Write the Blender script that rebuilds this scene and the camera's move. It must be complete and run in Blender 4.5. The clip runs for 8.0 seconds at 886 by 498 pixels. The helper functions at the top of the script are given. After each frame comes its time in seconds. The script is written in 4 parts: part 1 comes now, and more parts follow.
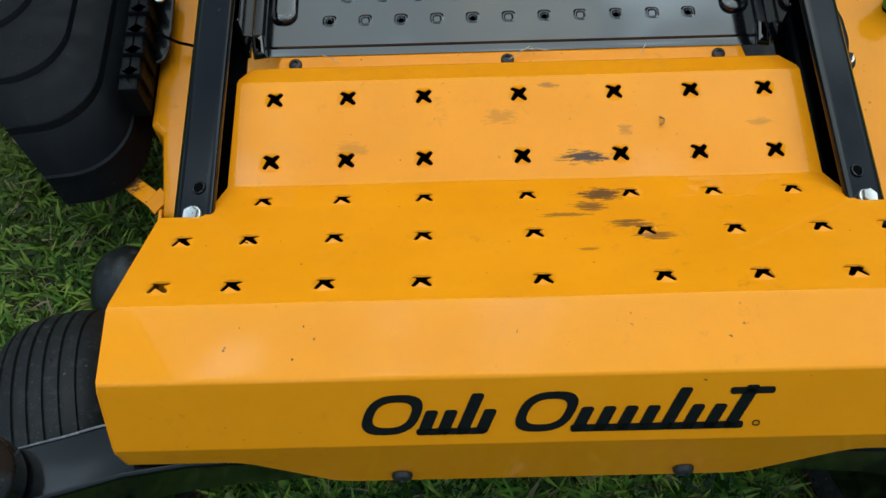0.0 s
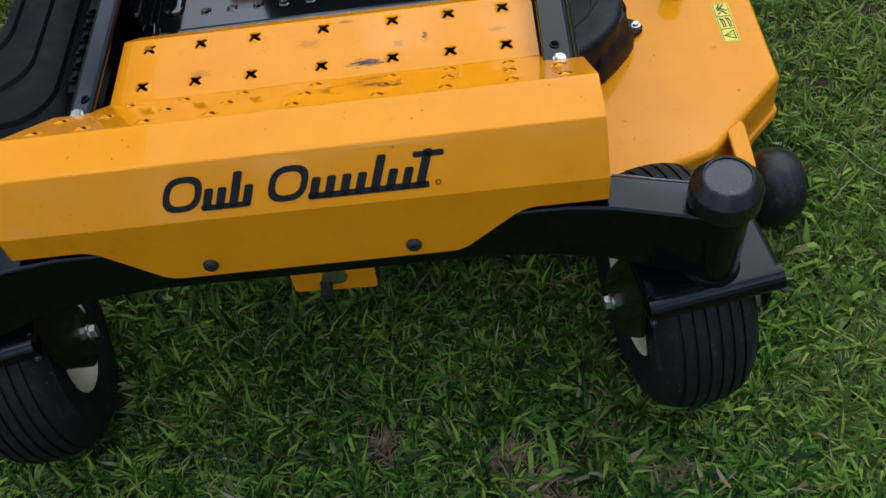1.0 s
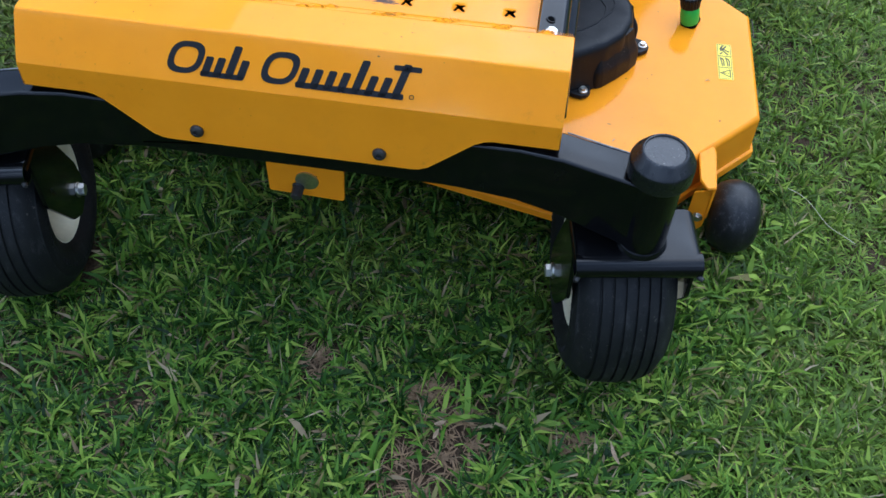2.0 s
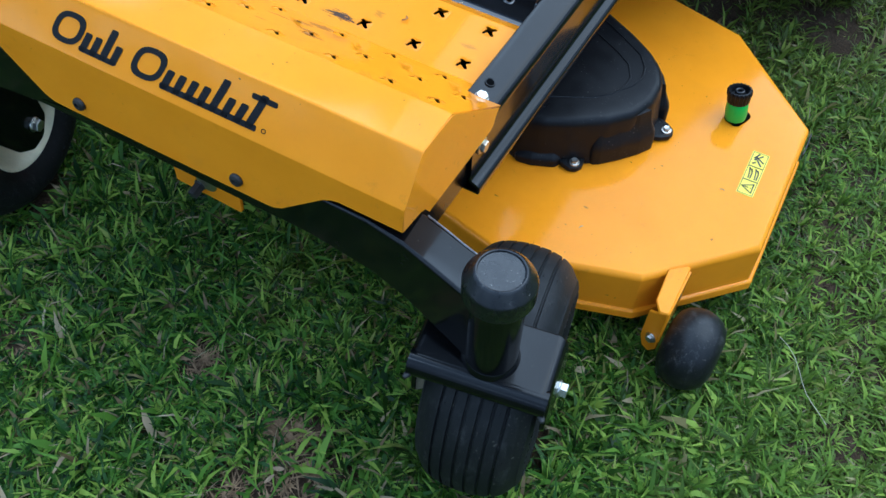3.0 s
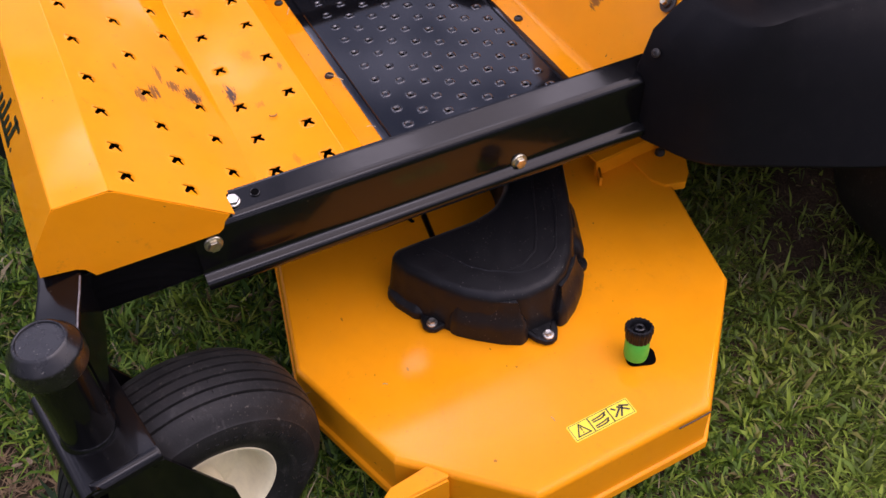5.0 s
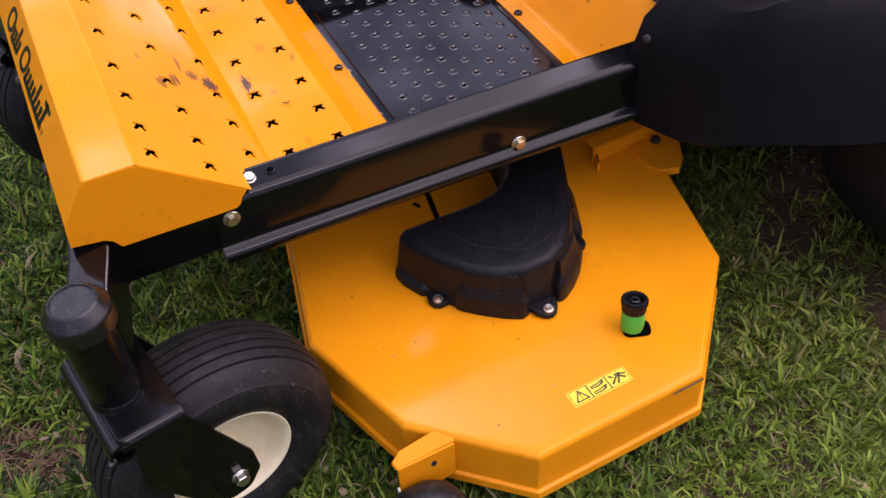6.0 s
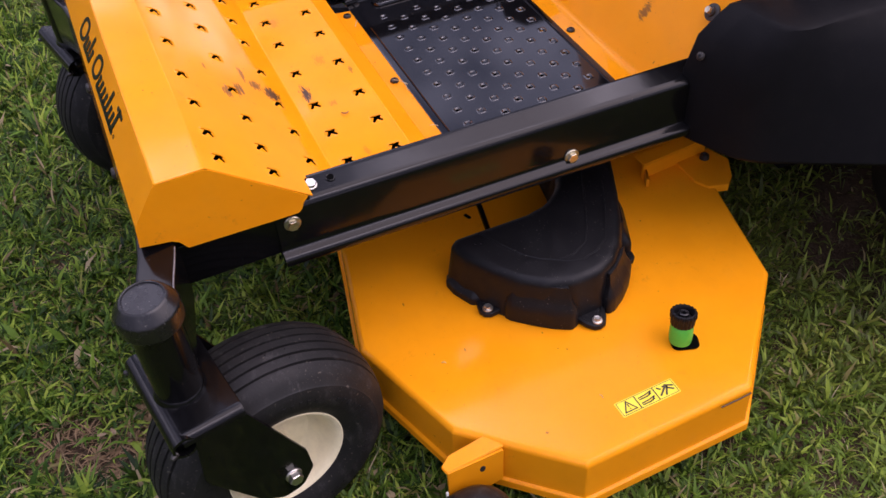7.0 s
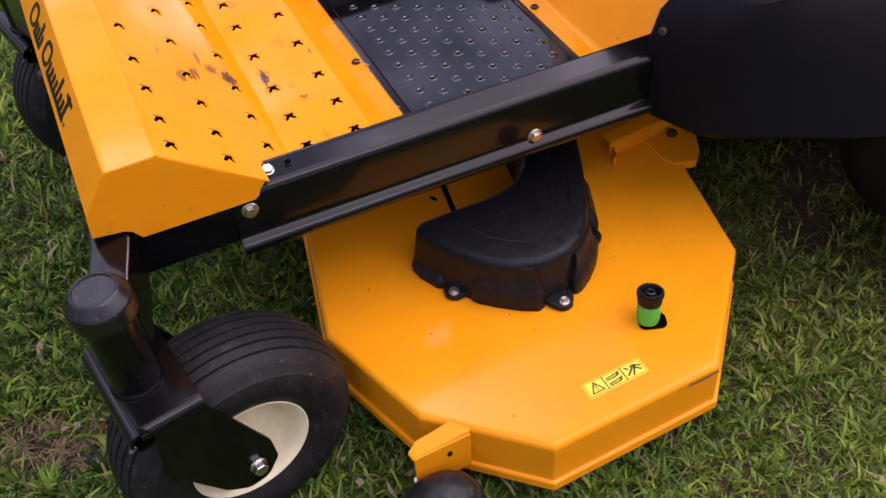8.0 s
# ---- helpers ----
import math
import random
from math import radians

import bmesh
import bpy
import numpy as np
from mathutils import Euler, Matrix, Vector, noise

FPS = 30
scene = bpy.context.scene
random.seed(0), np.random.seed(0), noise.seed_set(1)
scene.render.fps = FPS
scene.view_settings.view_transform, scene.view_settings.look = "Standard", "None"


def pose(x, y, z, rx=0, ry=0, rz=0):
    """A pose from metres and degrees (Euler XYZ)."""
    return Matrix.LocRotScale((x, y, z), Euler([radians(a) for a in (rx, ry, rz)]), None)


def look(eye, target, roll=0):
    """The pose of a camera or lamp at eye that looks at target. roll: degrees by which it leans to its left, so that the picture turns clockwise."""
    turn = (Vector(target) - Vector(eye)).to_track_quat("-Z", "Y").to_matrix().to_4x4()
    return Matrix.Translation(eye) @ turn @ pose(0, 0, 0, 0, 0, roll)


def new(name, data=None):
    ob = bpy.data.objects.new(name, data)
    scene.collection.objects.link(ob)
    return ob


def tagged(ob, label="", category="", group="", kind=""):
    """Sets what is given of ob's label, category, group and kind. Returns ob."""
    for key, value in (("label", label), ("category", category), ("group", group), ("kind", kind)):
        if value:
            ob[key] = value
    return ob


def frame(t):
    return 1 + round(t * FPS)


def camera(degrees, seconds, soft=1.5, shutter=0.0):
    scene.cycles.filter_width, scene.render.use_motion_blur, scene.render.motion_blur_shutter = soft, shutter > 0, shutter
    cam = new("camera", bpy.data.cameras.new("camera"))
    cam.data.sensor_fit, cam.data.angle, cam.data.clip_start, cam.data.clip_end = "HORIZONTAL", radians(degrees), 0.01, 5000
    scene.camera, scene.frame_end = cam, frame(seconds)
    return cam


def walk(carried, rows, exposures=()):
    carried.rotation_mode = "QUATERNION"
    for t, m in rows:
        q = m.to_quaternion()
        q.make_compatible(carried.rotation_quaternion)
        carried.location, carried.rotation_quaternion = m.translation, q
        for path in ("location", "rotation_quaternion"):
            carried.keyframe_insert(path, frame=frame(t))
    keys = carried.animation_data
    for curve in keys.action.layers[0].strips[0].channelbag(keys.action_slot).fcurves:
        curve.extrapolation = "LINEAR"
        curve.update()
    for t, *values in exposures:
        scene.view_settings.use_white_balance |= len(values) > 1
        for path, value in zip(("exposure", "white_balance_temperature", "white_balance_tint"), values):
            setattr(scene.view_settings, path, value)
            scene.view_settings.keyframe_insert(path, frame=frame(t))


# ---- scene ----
cam = camera(50.4, 8.0)
PATH = [
    (0, (-0.073, -0.394, 1.261), (-0.091, 0.424, -0.563), -2.6),
    (0.5, (0.022, -0.533, 1.283), (-0.004, 0.452, -0.457), -6.7),
    (1, (0.236, -0.863, 1.326), (0.082, 0.277, -0.31), -12.1),
    (1.5, (0.246, -1.016, 1.338), (0.167, 0.174, -0.267), -5.3),
    (1.7, (0.253, -1.068, 1.32), (0.189, 0.152, -0.263), -0.7),
    (2.8, (0.632, -0.832, 1.311), (0.08, 0.257, -0.273), 0.5),
    (3, (0.666, -0.751, 1.29), (0.113, 0.295, -0.323), 2.2),
    (3.5, (0.774, -0.403, 1.17), (-0.013, 0.634, -0.349), 3.6),
    (4, (0.877, -0.271, 1.2), (-0.24, 0.509, -0.264), -2.2),
    (4.5, (1.111, -0.158, 1.244), (-0.125, 0.421, -0.219), -3.6),
    (5, (1.188, -0.112, 1.268), (-0.062, 0.445, -0.19), -3.2),
    (5.2, (1.217, -0.122, 1.264), (-0.044, 0.414, -0.193), -3.9),
    (6.3, (1.282, -0.15, 1.284), (-0.01, 0.402, -0.139), -4.5),
    (6.5, (1.288, -0.155, 1.278), (-0.02, 0.38, -0.137), -4.8),
    (7, (1.289, -0.184, 1.292), (-0.048, 0.317, -0.108), -4.9),
    (7.5, (1.298, -0.173, 1.283), (-0.034, 0.32, -0.126), -6.2),
    (8, (1.285, -0.151, 1.28), (-0.011, 0.368, -0.153), -5.2),
]
LIGHT = [(0, -0.12, 5950, -6), (0.5, 0.0, 5780, -8), (1.0, -0.06, 5850, 2), (1.5, 0.54, 5600, 13), (2.8, 0.48, 4980, 0), (3.0, 0.48, 4980, 0), (3.5, 0.40, 5700, 13), (4.0, 0.40, 6700, 28), (5.0, 0.42, 6900, 37), (8.0, 0.42, 6900, 38)]
walk(cam, [(t, look(eye, target, roll)) for t, eye, target, roll in PATH], LIGHT)

# ---------------------------------------------------------------- light
world = bpy.data.worlds.new("sky")
scene.world = world
world.use_nodes = True
wn, wl = world.node_tree.nodes, world.node_tree.links
sky = wn.new("ShaderNodeTexSky")
sky.sky_type = "NISHITA"
sky.sun_disc = False
sky.sun_elevation, sky.sun_rotation = radians(52), radians(22)
sky.air_density, sky.dust_density = 1.0, 2.0
bg = wn["Background"]
bg.inputs["Strength"].default_value = 0.10
# broken cloud over the sky
wtc = wn.new("ShaderNodeTexCoord")
wmap = wn.new("ShaderNodeMapping")
wmap.inputs["Scale"].default_value = (1.0, 1.0, 2.2)
wnoise = wn.new("ShaderNodeTexNoise")
wnoise.inputs["Scale"].default_value = 4.6
wnoise.inputs["Detail"].default_value = 7.0
wnoise.inputs["Roughness"].default_value = 0.55
wramp = wn.new("ShaderNodeValToRGB")
wramp.color_ramp.elements[0].position, wramp.color_ramp.elements[1].position = 0.38, 0.54
wmix = wn.new("ShaderNodeMix")
wmix.data_type = "RGBA"
wmix.inputs["B"].default_value = (7.4, 8.9, 11.8, 1)
wl.new(wtc.outputs["Generated"], wmap.inputs["Vector"])
wl.new(wmap.outputs["Vector"], wnoise.inputs["Vector"])
wl.new(wnoise.outputs["Fac"], wramp.inputs["Fac"])
wl.new(wramp.outputs["Color"], wmix.inputs["Factor"])
wl.new(sky.outputs["Color"], wmix.inputs["A"])
# sunlit cores of the clouds
wcore = wn.new("ShaderNodeMapRange")
for key, value in (("From Min", 0.55), ("From Max", 0.70), ("To Min", 0.0), ("To Max", 0.85)):
    wcore.inputs[key].default_value = value
wl.new(wnoise.outputs["Fac"], wcore.inputs["Value"])
wbright = wn.new("ShaderNodeMix")
wbright.data_type = "RGBA"
wbright.inputs["B"].default_value = (58.0, 63.0, 71.0, 1)
wl.new(wcore.outputs["Result"], wbright.inputs["Factor"])
wl.new(wmix.outputs["Result"], wbright.inputs["A"])
# an overcast sky is brightest overhead
wsep = wn.new("ShaderNodeSeparateXYZ")
wl.new(wtc.outputs["Generated"], wsep.inputs[0])
wgrad = wn.new("ShaderNodeMapRange")
for key, value in (("From Min", 0.0), ("From Max", 1.0), ("To Min", 0.22), ("To Max", 1.25)):
    wgrad.inputs[key].default_value = value
wl.new(wsep.outputs["Z"], wgrad.inputs["Value"])
wdim = wn.new("ShaderNodeVectorMath")
wdim.operation = "SCALE"
wl.new(wbright.outputs["Result"], wdim.inputs[0])
wl.new(wgrad.outputs["Result"], wdim.inputs["Scale"])
wl.new(wdim.outputs["Vector"], bg.inputs["Color"])

sun = new("sun", bpy.data.lights.new("sun", "SUN"))
sun.data.energy, sun.data.angle, sun.data.color = 1.6, radians(70), (1.0, 0.985, 0.96)
sun.matrix_world = look((0.66, 1.65, 2.3), (0, 0, 0))


# ---------------------------------------------------------------- materials
def material(name, base, rough=0.5, metal=0.0, coat=0.0, coat_rough=0.1, spec=0.5):
    m = bpy.data.materials.new(name)
    m.use_nodes = True
    b = m.node_tree.nodes["Principled BSDF"]
    b.inputs["Base Color"].default_value = (*base, 1)
    b.inputs["Roughness"].default_value = rough
    b.inputs["Metallic"].default_value = metal
    b.inputs["Coat Weight"].default_value = coat
    b.inputs["Coat Roughness"].default_value = coat_rough
    b.inputs["Specular IOR Level"].default_value = spec
    return m


def node(m, kind, **values):
    n = m.node_tree.nodes.new(kind)
    for key, value in values.items():
        n.inputs[key].default_value = value
    return n


def link(m, a, b):
    m.node_tree.links.new(a, b)


def bsdf(m):
    return m.node_tree.nodes["Principled BSDF"]


def coords(m):
    return node(m, "ShaderNodeTexCoord").outputs["Object"]


def noise_of(m, scale, detail=4.0, rough=0.55, vector=None, stretch=None):
    n = node(m, "ShaderNodeTexNoise", Scale=scale, Detail=detail, Roughness=rough)
    v = vector or coords(m)
    if stretch:
        s = node(m, "ShaderNodeMapping", Scale=stretch)
        link(m, v, s.inputs["Vector"])
        v = s.outputs["Vector"]
    link(m, v, n.inputs["Vector"])
    return n.outputs["Fac"]


def ramp_of(m, value, low, high, out_low=0.0, out_high=1.0):
    n = node(m, "ShaderNodeMapRange")
    n.inputs["From Min"].default_value, n.inputs["From Max"].default_value = low, high
    n.inputs["To Min"].default_value, n.inputs["To Max"].default_value = out_low, out_high
    link(m, value, n.inputs["Value"])
    return n.outputs["Result"]


def blend(m, factor, a, b):
    """a and b: a colour or a socket."""
    n = node(m, "ShaderNodeMix")
    n.data_type = "RGBA"
    link(m, factor, n.inputs["Factor"])
    for socket, value in ((n.inputs["A"], a), (n.inputs["B"], b)):
        if isinstance(value, tuple):
            socket.default_value = (*value, 1)
        else:
            link(m, value, socket)
    return n.outputs["Result"]


def math_of(m, op, a, b=None):
    n = node(m, "ShaderNodeMath")
    n.operation = op
    for socket, value in zip(n.inputs, (a, b)):
        if value is None:
            continue
        if isinstance(value, (int, float)):
            socket.default_value = value
        else:
            link(m, value, socket)
    return n.outputs["Value"]


def bump(m, height, strength, distance=0.001):
    n = node(m, "ShaderNodeBump", Strength=strength, Distance=distance)
    link(m, height, n.inputs["Height"])
    link(m, n.outputs["Normal"], bsdf(m).inputs["Normal"])
    return n


YELLOW = (0.84, 0.284, 0.004)


def yellow_paint(name, dust=0.25, scuffs=(), sheen=0.04):
    """Baked enamel with a thin film of dust; scuffs: centre x, y, half sizes, strength of dark rubbed marks."""
    m = material(name, YELLOW, 0.38, coat=1.0, coat_rough=sheen, spec=0.0)
    bsdf(m).inputs["Coat IOR"].default_value = 1.28
    fine, broad = noise_of(m, 420, 3), noise_of(m, 9, 5)
    colour = blend(m, ramp_of(m, broad, 0.35, 0.7), (YELLOW[0] * 0.96, YELLOW[1] * 0.95, YELLOW[2]), (YELLOW[0] * 1.03, YELLOW[1] * 1.05, 0.006))
    film = math_of(m, "MULTIPLY", ramp_of(m, noise_of(m, 26, 8, 0.7), 0.5, 0.8), dust)
    colour = blend(m, film, colour, (0.68, 0.28, 0.022))
    smudge = math_of(m, "MULTIPLY", ramp_of(m, noise_of(m, 55, 9, 0.8), 0.56, 0.72), ramp_of(m, noise_of(m, 11, 3, 0.5), 0.52, 0.66, 0.0, dust * 2.2))
    colour = blend(m, smudge, colour, (0.20, 0.095, 0.025))
    specks = math_of(m, "MULTIPLY", ramp_of(m, noise_of(m, 190, 2, 0.4), 0.757, 0.777), ramp_of(m, noise_of(m, 7, 2), 0.45, 0.6))
    colour = blend(m, specks, colour, (0.10, 0.055, 0.02))
    rub = None
    if scuffs:
        place = node(m, "ShaderNodeSeparateXYZ")
        link(m, coords(m), place.inputs[0])
        streak = noise_of(m, 130, 8, 0.75, stretch=(0.5, 2.2, 2.0))
        for cx, cy, hx, hy, strength in scuffs:
            dx = math_of(m, "DIVIDE", math_of(m, "SUBTRACT", place.outputs["X"], cx), hx)
            dy = math_of(m, "DIVIDE", math_of(m, "SUBTRACT", place.outputs["Y"], cy), hy)
            d = math_of(m, "SQRT", math_of(m, "ADD", math_of(m, "MULTIPLY", dx, dx), math_of(m, "MULTIPLY", dy, dy)))
            edge = math_of(m, "ADD", ramp_of(m, d, 0.0, 1.35, 0.31, -0.25), streak)
            mark = math_of(m, "MULTIPLY", ramp_of(m, edge, 0.56, 0.66), strength)
            rub = mark if rub is None else math_of(m, "MAXIMUM", rub, mark)
        colour = blend(m, rub, colour, (0.035, 0.028, 0.024))
    link(m, colour, bsdf(m).inputs["Base Color"])
    rough = ramp_of(m, noise_of(m, 30, 6, 0.65), 0.3, 0.75, 0.30, 0.46)
    if rub is not None:
        rough = math_of(m, "ADD", rough, math_of(m, "MULTIPLY", rub, 0.3))
    link(m, rough, bsdf(m).inputs["Roughness"])
    wave = math_of(m, "ADD", math_of(m, "MULTIPLY", noise_of(m, 7, 2), 4.0), math_of(m, "MULTIPLY", fine, 0.05))
    bump(m, wave, 0.12, 0.002)
    return m


def black_paint(name, base=0.012, rough=0.2, dust=0.5, brown=(0.12, 0.085, 0.05), coat=0.12):
    m = material(name, (base, base, base * 1.1), rough, coat=coat, coat_rough=0.08, spec=0.14)
    bsdf(m).inputs["Coat IOR"].default_value = 1.4
    film = math_of(m, "MULTIPLY", ramp_of(m, noise_of(m, 30, 8, 0.7), 0.55, 0.85), dust)
    specks = math_of(m, "MULTIPLY", ramp_of(m, noise_of(m, 190, 2, 0.4), 0.73, 0.78), dust * 0.6)
    colour = blend(m, film, (base, base, base * 1.15), (base + 0.018, base + 0.018, base + 0.019))
    colour = blend(m, specks, colour, brown)
    link(m, colour, bsdf(m).inputs["Base Color"])
    link(m, ramp_of(m, noise_of(m, 22, 6, 0.65), 0.3, 0.75, rough * 0.8, rough * 1.7), bsdf(m).inputs["Roughness"])
    wave = math_of(m, "ADD", math_of(m, "MULTIPLY", noise_of(m, 9, 2), 3.0), math_of(m, "MULTIPLY", noise_of(m, 300, 3), 0.05))
    bump(m, wave, 0.12, 0.002)
    return m


def black_plastic(name, base=0.016, rough=0.5, spec=0.2, specked=0.75):
    m = material(name, (base, base, base), rough, spec=spec)
    dusty = ramp_of(m, noise_of(m, 40, 8, 0.75), 0.5, 0.85, 0.0, 0.55)
    specks = math_of(m, "MULTIPLY", ramp_of(m, noise_of(m, 330, 2, 0.4), 0.700, 0.735, 0.0, specked), ramp_of(m, noise_of(m, 14, 4, 0.6), 0.42, 0.62))
    colour = blend(m, dusty, (base, base, base * 1.15), (base * 2.1, base * 2.0, base * 1.9))
    colour = blend(m, specks, colour, (0.17, 0.16, 0.14))
    link(m, colour, bsdf(m).inputs["Base Color"])
    link(m, ramp_of(m, noise_of(m, 35, 6), 0.3, 0.7, rough - 0.1, rough + 0.14), bsdf(m).inputs["Roughness"])
    bump(m, noise_of(m, 900, 2), 0.25, 0.0004)
    return m


def rubber(name, base=0.007, rough=0.6, scuff=0.45):
    m = material(name, (base, base, base), rough, spec=0.26)
    mud = ramp_of(m, noise_of(m, 24, 8, 0.7), 0.5, 0.8, 0.0, 0.5)
    chips = ramp_of(m, noise_of(m, 130, 2, 0.5), 0.70, 0.74)
    colour = blend(m, mud, (base, base, base), (0.024, 0.022, 0.020))
    colour = blend(m, math_of(m, "MULTIPLY", chips, 0.35), colour, (0.16, 0.14, 0.11))
    grit = math_of(m, "MULTIPLY", ramp_of(m, noise_of(m, 420, 2, 0.4), 0.70, 0.74), ramp_of(m, noise_of(m, 17, 4, 0.6), 0.42, 0.6))
    colour = blend(m, math_of(m, "MULTIPLY", grit, 0.4), colour, (0.24, 0.20, 0.15))
    worn = math_of(m, "MULTIPLY", ramp_of(m, noise_of(m, 60, 8, 0.8, stretch=(1.0, 1.0, 0.35)), 0.54, 0.72), scuff)
    colour = blend(m, worn, colour, (0.075, 0.072, 0.068))
    link(m, colour, bsdf(m).inputs["Base Color"])
    bump(m, noise_of(m, 260, 5), 0.3, 0.001)
    return m


def plain(name, base, rough, metal=0.0, vary=0.25, scale=60.0):
    m = material(name, base, rough, metal)
    tint = ramp_of(m, noise_of(m, scale, 6, 0.7), 0.35, 0.75)
    link(m, blend(m, tint, base, tuple(c * (1 - vary) for c in base)), bsdf(m).inputs["Base Color"])
    link(m, ramp_of(m, noise_of(m, scale * 2, 4), 0.3, 0.7, rough * 0.8, min(1, rough * 1.3)), bsdf(m).inputs["Roughness"])
    return m


PLATE = yellow_paint("yellow_plate_paint", 0.22, scuffs=[
    (0.062, 0.069, 0.044, 0.013, 0.95), (0.068, 0.016, 0.036, 0.019, 0.9), (0.055, -0.004, 0.026, 0.014, 0.7), (0.105, -0.052, 0.028, 0.012, 0.65), (0.088, -0.036, 0.036, 0.006, 0.7), (0.045, -0.07, 0.016, 0.004, 0.5), (0.24, 0.105, 0.022, 0.007, 0.3), (-0.02, 0.118, 0.030, 0.016, 0.25), (-0.17, 0.085, 0.028, 0.014, 0.25), (0.105, 0.100, 0.012, 0.012, 0.35), (0.11, 0.207, 0.05, 0.008, 0.5),
    (-0.06, 0.205, 0.035, 0.012, 0.5), (0.10, 0.205, 0.03, 0.010, 0.4), (0.03, 0.155, 0.018, 0.006, 0.5),
    (0.03, -0.018, 0.040, 0.006, 0.6), (0.085, -0.030, 0.030, 0.005, 0.75)])
DECK = yellow_paint("yellow_deck_paint", 0.22, scuffs=[(0.43, 0.16, 0.006, 0.004, 0.5), (0.62, 0.20, 0.004, 0.004, 0.6), (0.30, 0.11, 0.007, 0.003, 0.6), (0.50, 0.30, 0.004, 0.003, 0.5)], sheen=0.13)
PANEL = yellow_paint("yellow_panel_paint", 0.2, scuffs=[(0.115, 0.655, 0.016, 0.018, 0.7)])
STRAP = yellow_paint("worn_yellow_paint", 0.3, scuffs=[(-0.515, 0.232, 0.035, 0.035, 0.85)])
RAIL = black_paint("gloss_black_paint", 0.0030, 0.14, 0.3, coat=0.40)
FRAME = black_paint("frame_black_paint", 0.0024, 0.18, 0.22, coat=0.38)
PAN = black_paint("floor_pan_paint", 0.004, 0.10, 0.2, (0.14, 0.10, 0.05), 1.0)
bsdf(PAN).inputs["Coat IOR"].default_value = 1.68
bsdf(PAN).inputs["Coat Roughness"].default_value = 0.075
bsdf(PAN).inputs["Specular IOR Level"].default_value = 0.0
COVER = black_plastic("black_plastic", 0.006, 0.42, 0.2)
CHUTE = black_plastic("dull_black_plastic", 0.0045, 0.52, 0.12, 0.2)
FENDER = black_plastic("grained_black_plastic", 0.0058, 0.48, 0.06, 0.06)
CAP = black_plastic("satin_black_cap", 0.006, 0.24, 0.5)
TYRE = rubber("tyre_rubber")
ROLLER = rubber("roller_rubber", 0.009, 0.36, 0.85)
RIM = plain("cream_rim_paint", (0.80, 0.72, 0.48), 0.4, 0.0, 0.15)
ZINC = plain("zinc_plated_steel", (0.66, 0.64, 0.58), 0.32, 1.0, 0.3, 200)
YZINC = plain("yellow_zinc_steel", (0.66, 0.60, 0.46), 0.34, 1.0, 0.35, 200)
# flat black painted where the inside of a hole or hollow lies in shade
HOLE_SHADE = material("hole_shade_black", (0.001, 0.001, 0.001), 0.9, spec=0.05)
BARE_STEEL = plain("bare_steel", (0.30, 0.29, 0.29), 0.55, 0.6, 0.8, 220)
DARKBOLT = plain("black_bolt", (0.02, 0.018, 0.016), 0.5)
DECAL = plain("black_decal", (0.006, 0.006, 0.007), 0.3)
bsdf(DECAL).inputs["Specular IOR Level"].default_value = 0.25
GREEN = plain("green_plastic", (0.035, 0.42, 0.045), 0.4, 0.0, 0.15)
STICKER = plain("yellow_sticker", (0.86, 0.66, 0.03), 0.35, 0.0, 0.08)
STICKER_INK = plain("sticker_ink", (0.02, 0.018, 0.012), 0.5)


# ---------------------------------------------------------------- mesh helpers
def part(name, bm, mat, parent=None, label="", angle=32):
    mesh = bpy.data.meshes.new(name)
    bm.normal_update()
    bm.edges.index_update()
    rims = [e.index for e in bm.edges if e.is_boundary]
    bm.to_mesh(mesh)
    bm.free()
    mesh.materials.append(mat)
    for p in mesh.polygons:
        p.use_smooth = True
    mesh.set_sharp_from_angle(angle=radians(angle))
    if rims:
        sharp = mesh.attributes.get("sharp_edge") or mesh.attributes.new("sharp_edge", "BOOLEAN", "EDGE")
        for i in rims:
            sharp.data[i].value = True
    ob = new(name, mesh)
    if parent is not None:
        ob.parent = parent
    if label:
        ob["label"] = label
    return ob


def put(bm, m):
    bmesh.ops.transform(bm, matrix=m, verts=bm.verts)
    return bm


def mirrored(bm):
    """The same piece on the other side, x turned round."""
    bmesh.ops.transform(bm, matrix=Matrix.Diagonal((-1, 1, 1, 1)), verts=bm.verts)
    bmesh.ops.reverse_faces(bm, faces=bm.faces)
    return bm


def add_ring(bm, points):
    return [bm.verts.new(p) for p in points]


def bridge(bm, a, b, closed=True):
    n = len(a)
    for i in range(n if closed else n - 1):
        bm.faces.new((a[i], a[(i + 1) % n], b[(i + 1) % n], b[i]))


def loft(rings, cap_first=False, cap_last=False, bm=None):
    bm = bm or bmesh.new()
    rows = [add_ring(bm, r) for r in rings]
    for a, b in zip(rows, rows[1:]):
        bridge(bm, a, b)
    if cap_first:
        bm.faces.new(rows[0][::-1])
    if cap_last:
        bm.faces.new(rows[-1])
    bmesh.ops.recalc_face_normals(bm, faces=bm.faces)
    return bm


def offset(poly, d):
    """The polygon (counter-clockwise) moved outwards by d, corners mitred."""
    out = []
    n = len(poly)
    for i in range(n):
        p, a, b = Vector(poly[i][:2]), Vector(poly[i - 1][:2]), Vector(poly[(i + 1) % n][:2])
        e1, e2 = (p - a).normalized(), (b - p).normalized()
        n1, n2 = Vector((e1.y, -e1.x)), Vector((e2.y, -e2.x))
        k = n1 + n2
        k = k / max(0.35, k.dot(n1)) if k.length > 1e-6 else n1
        out.append(tuple(p + k * d))
    return out


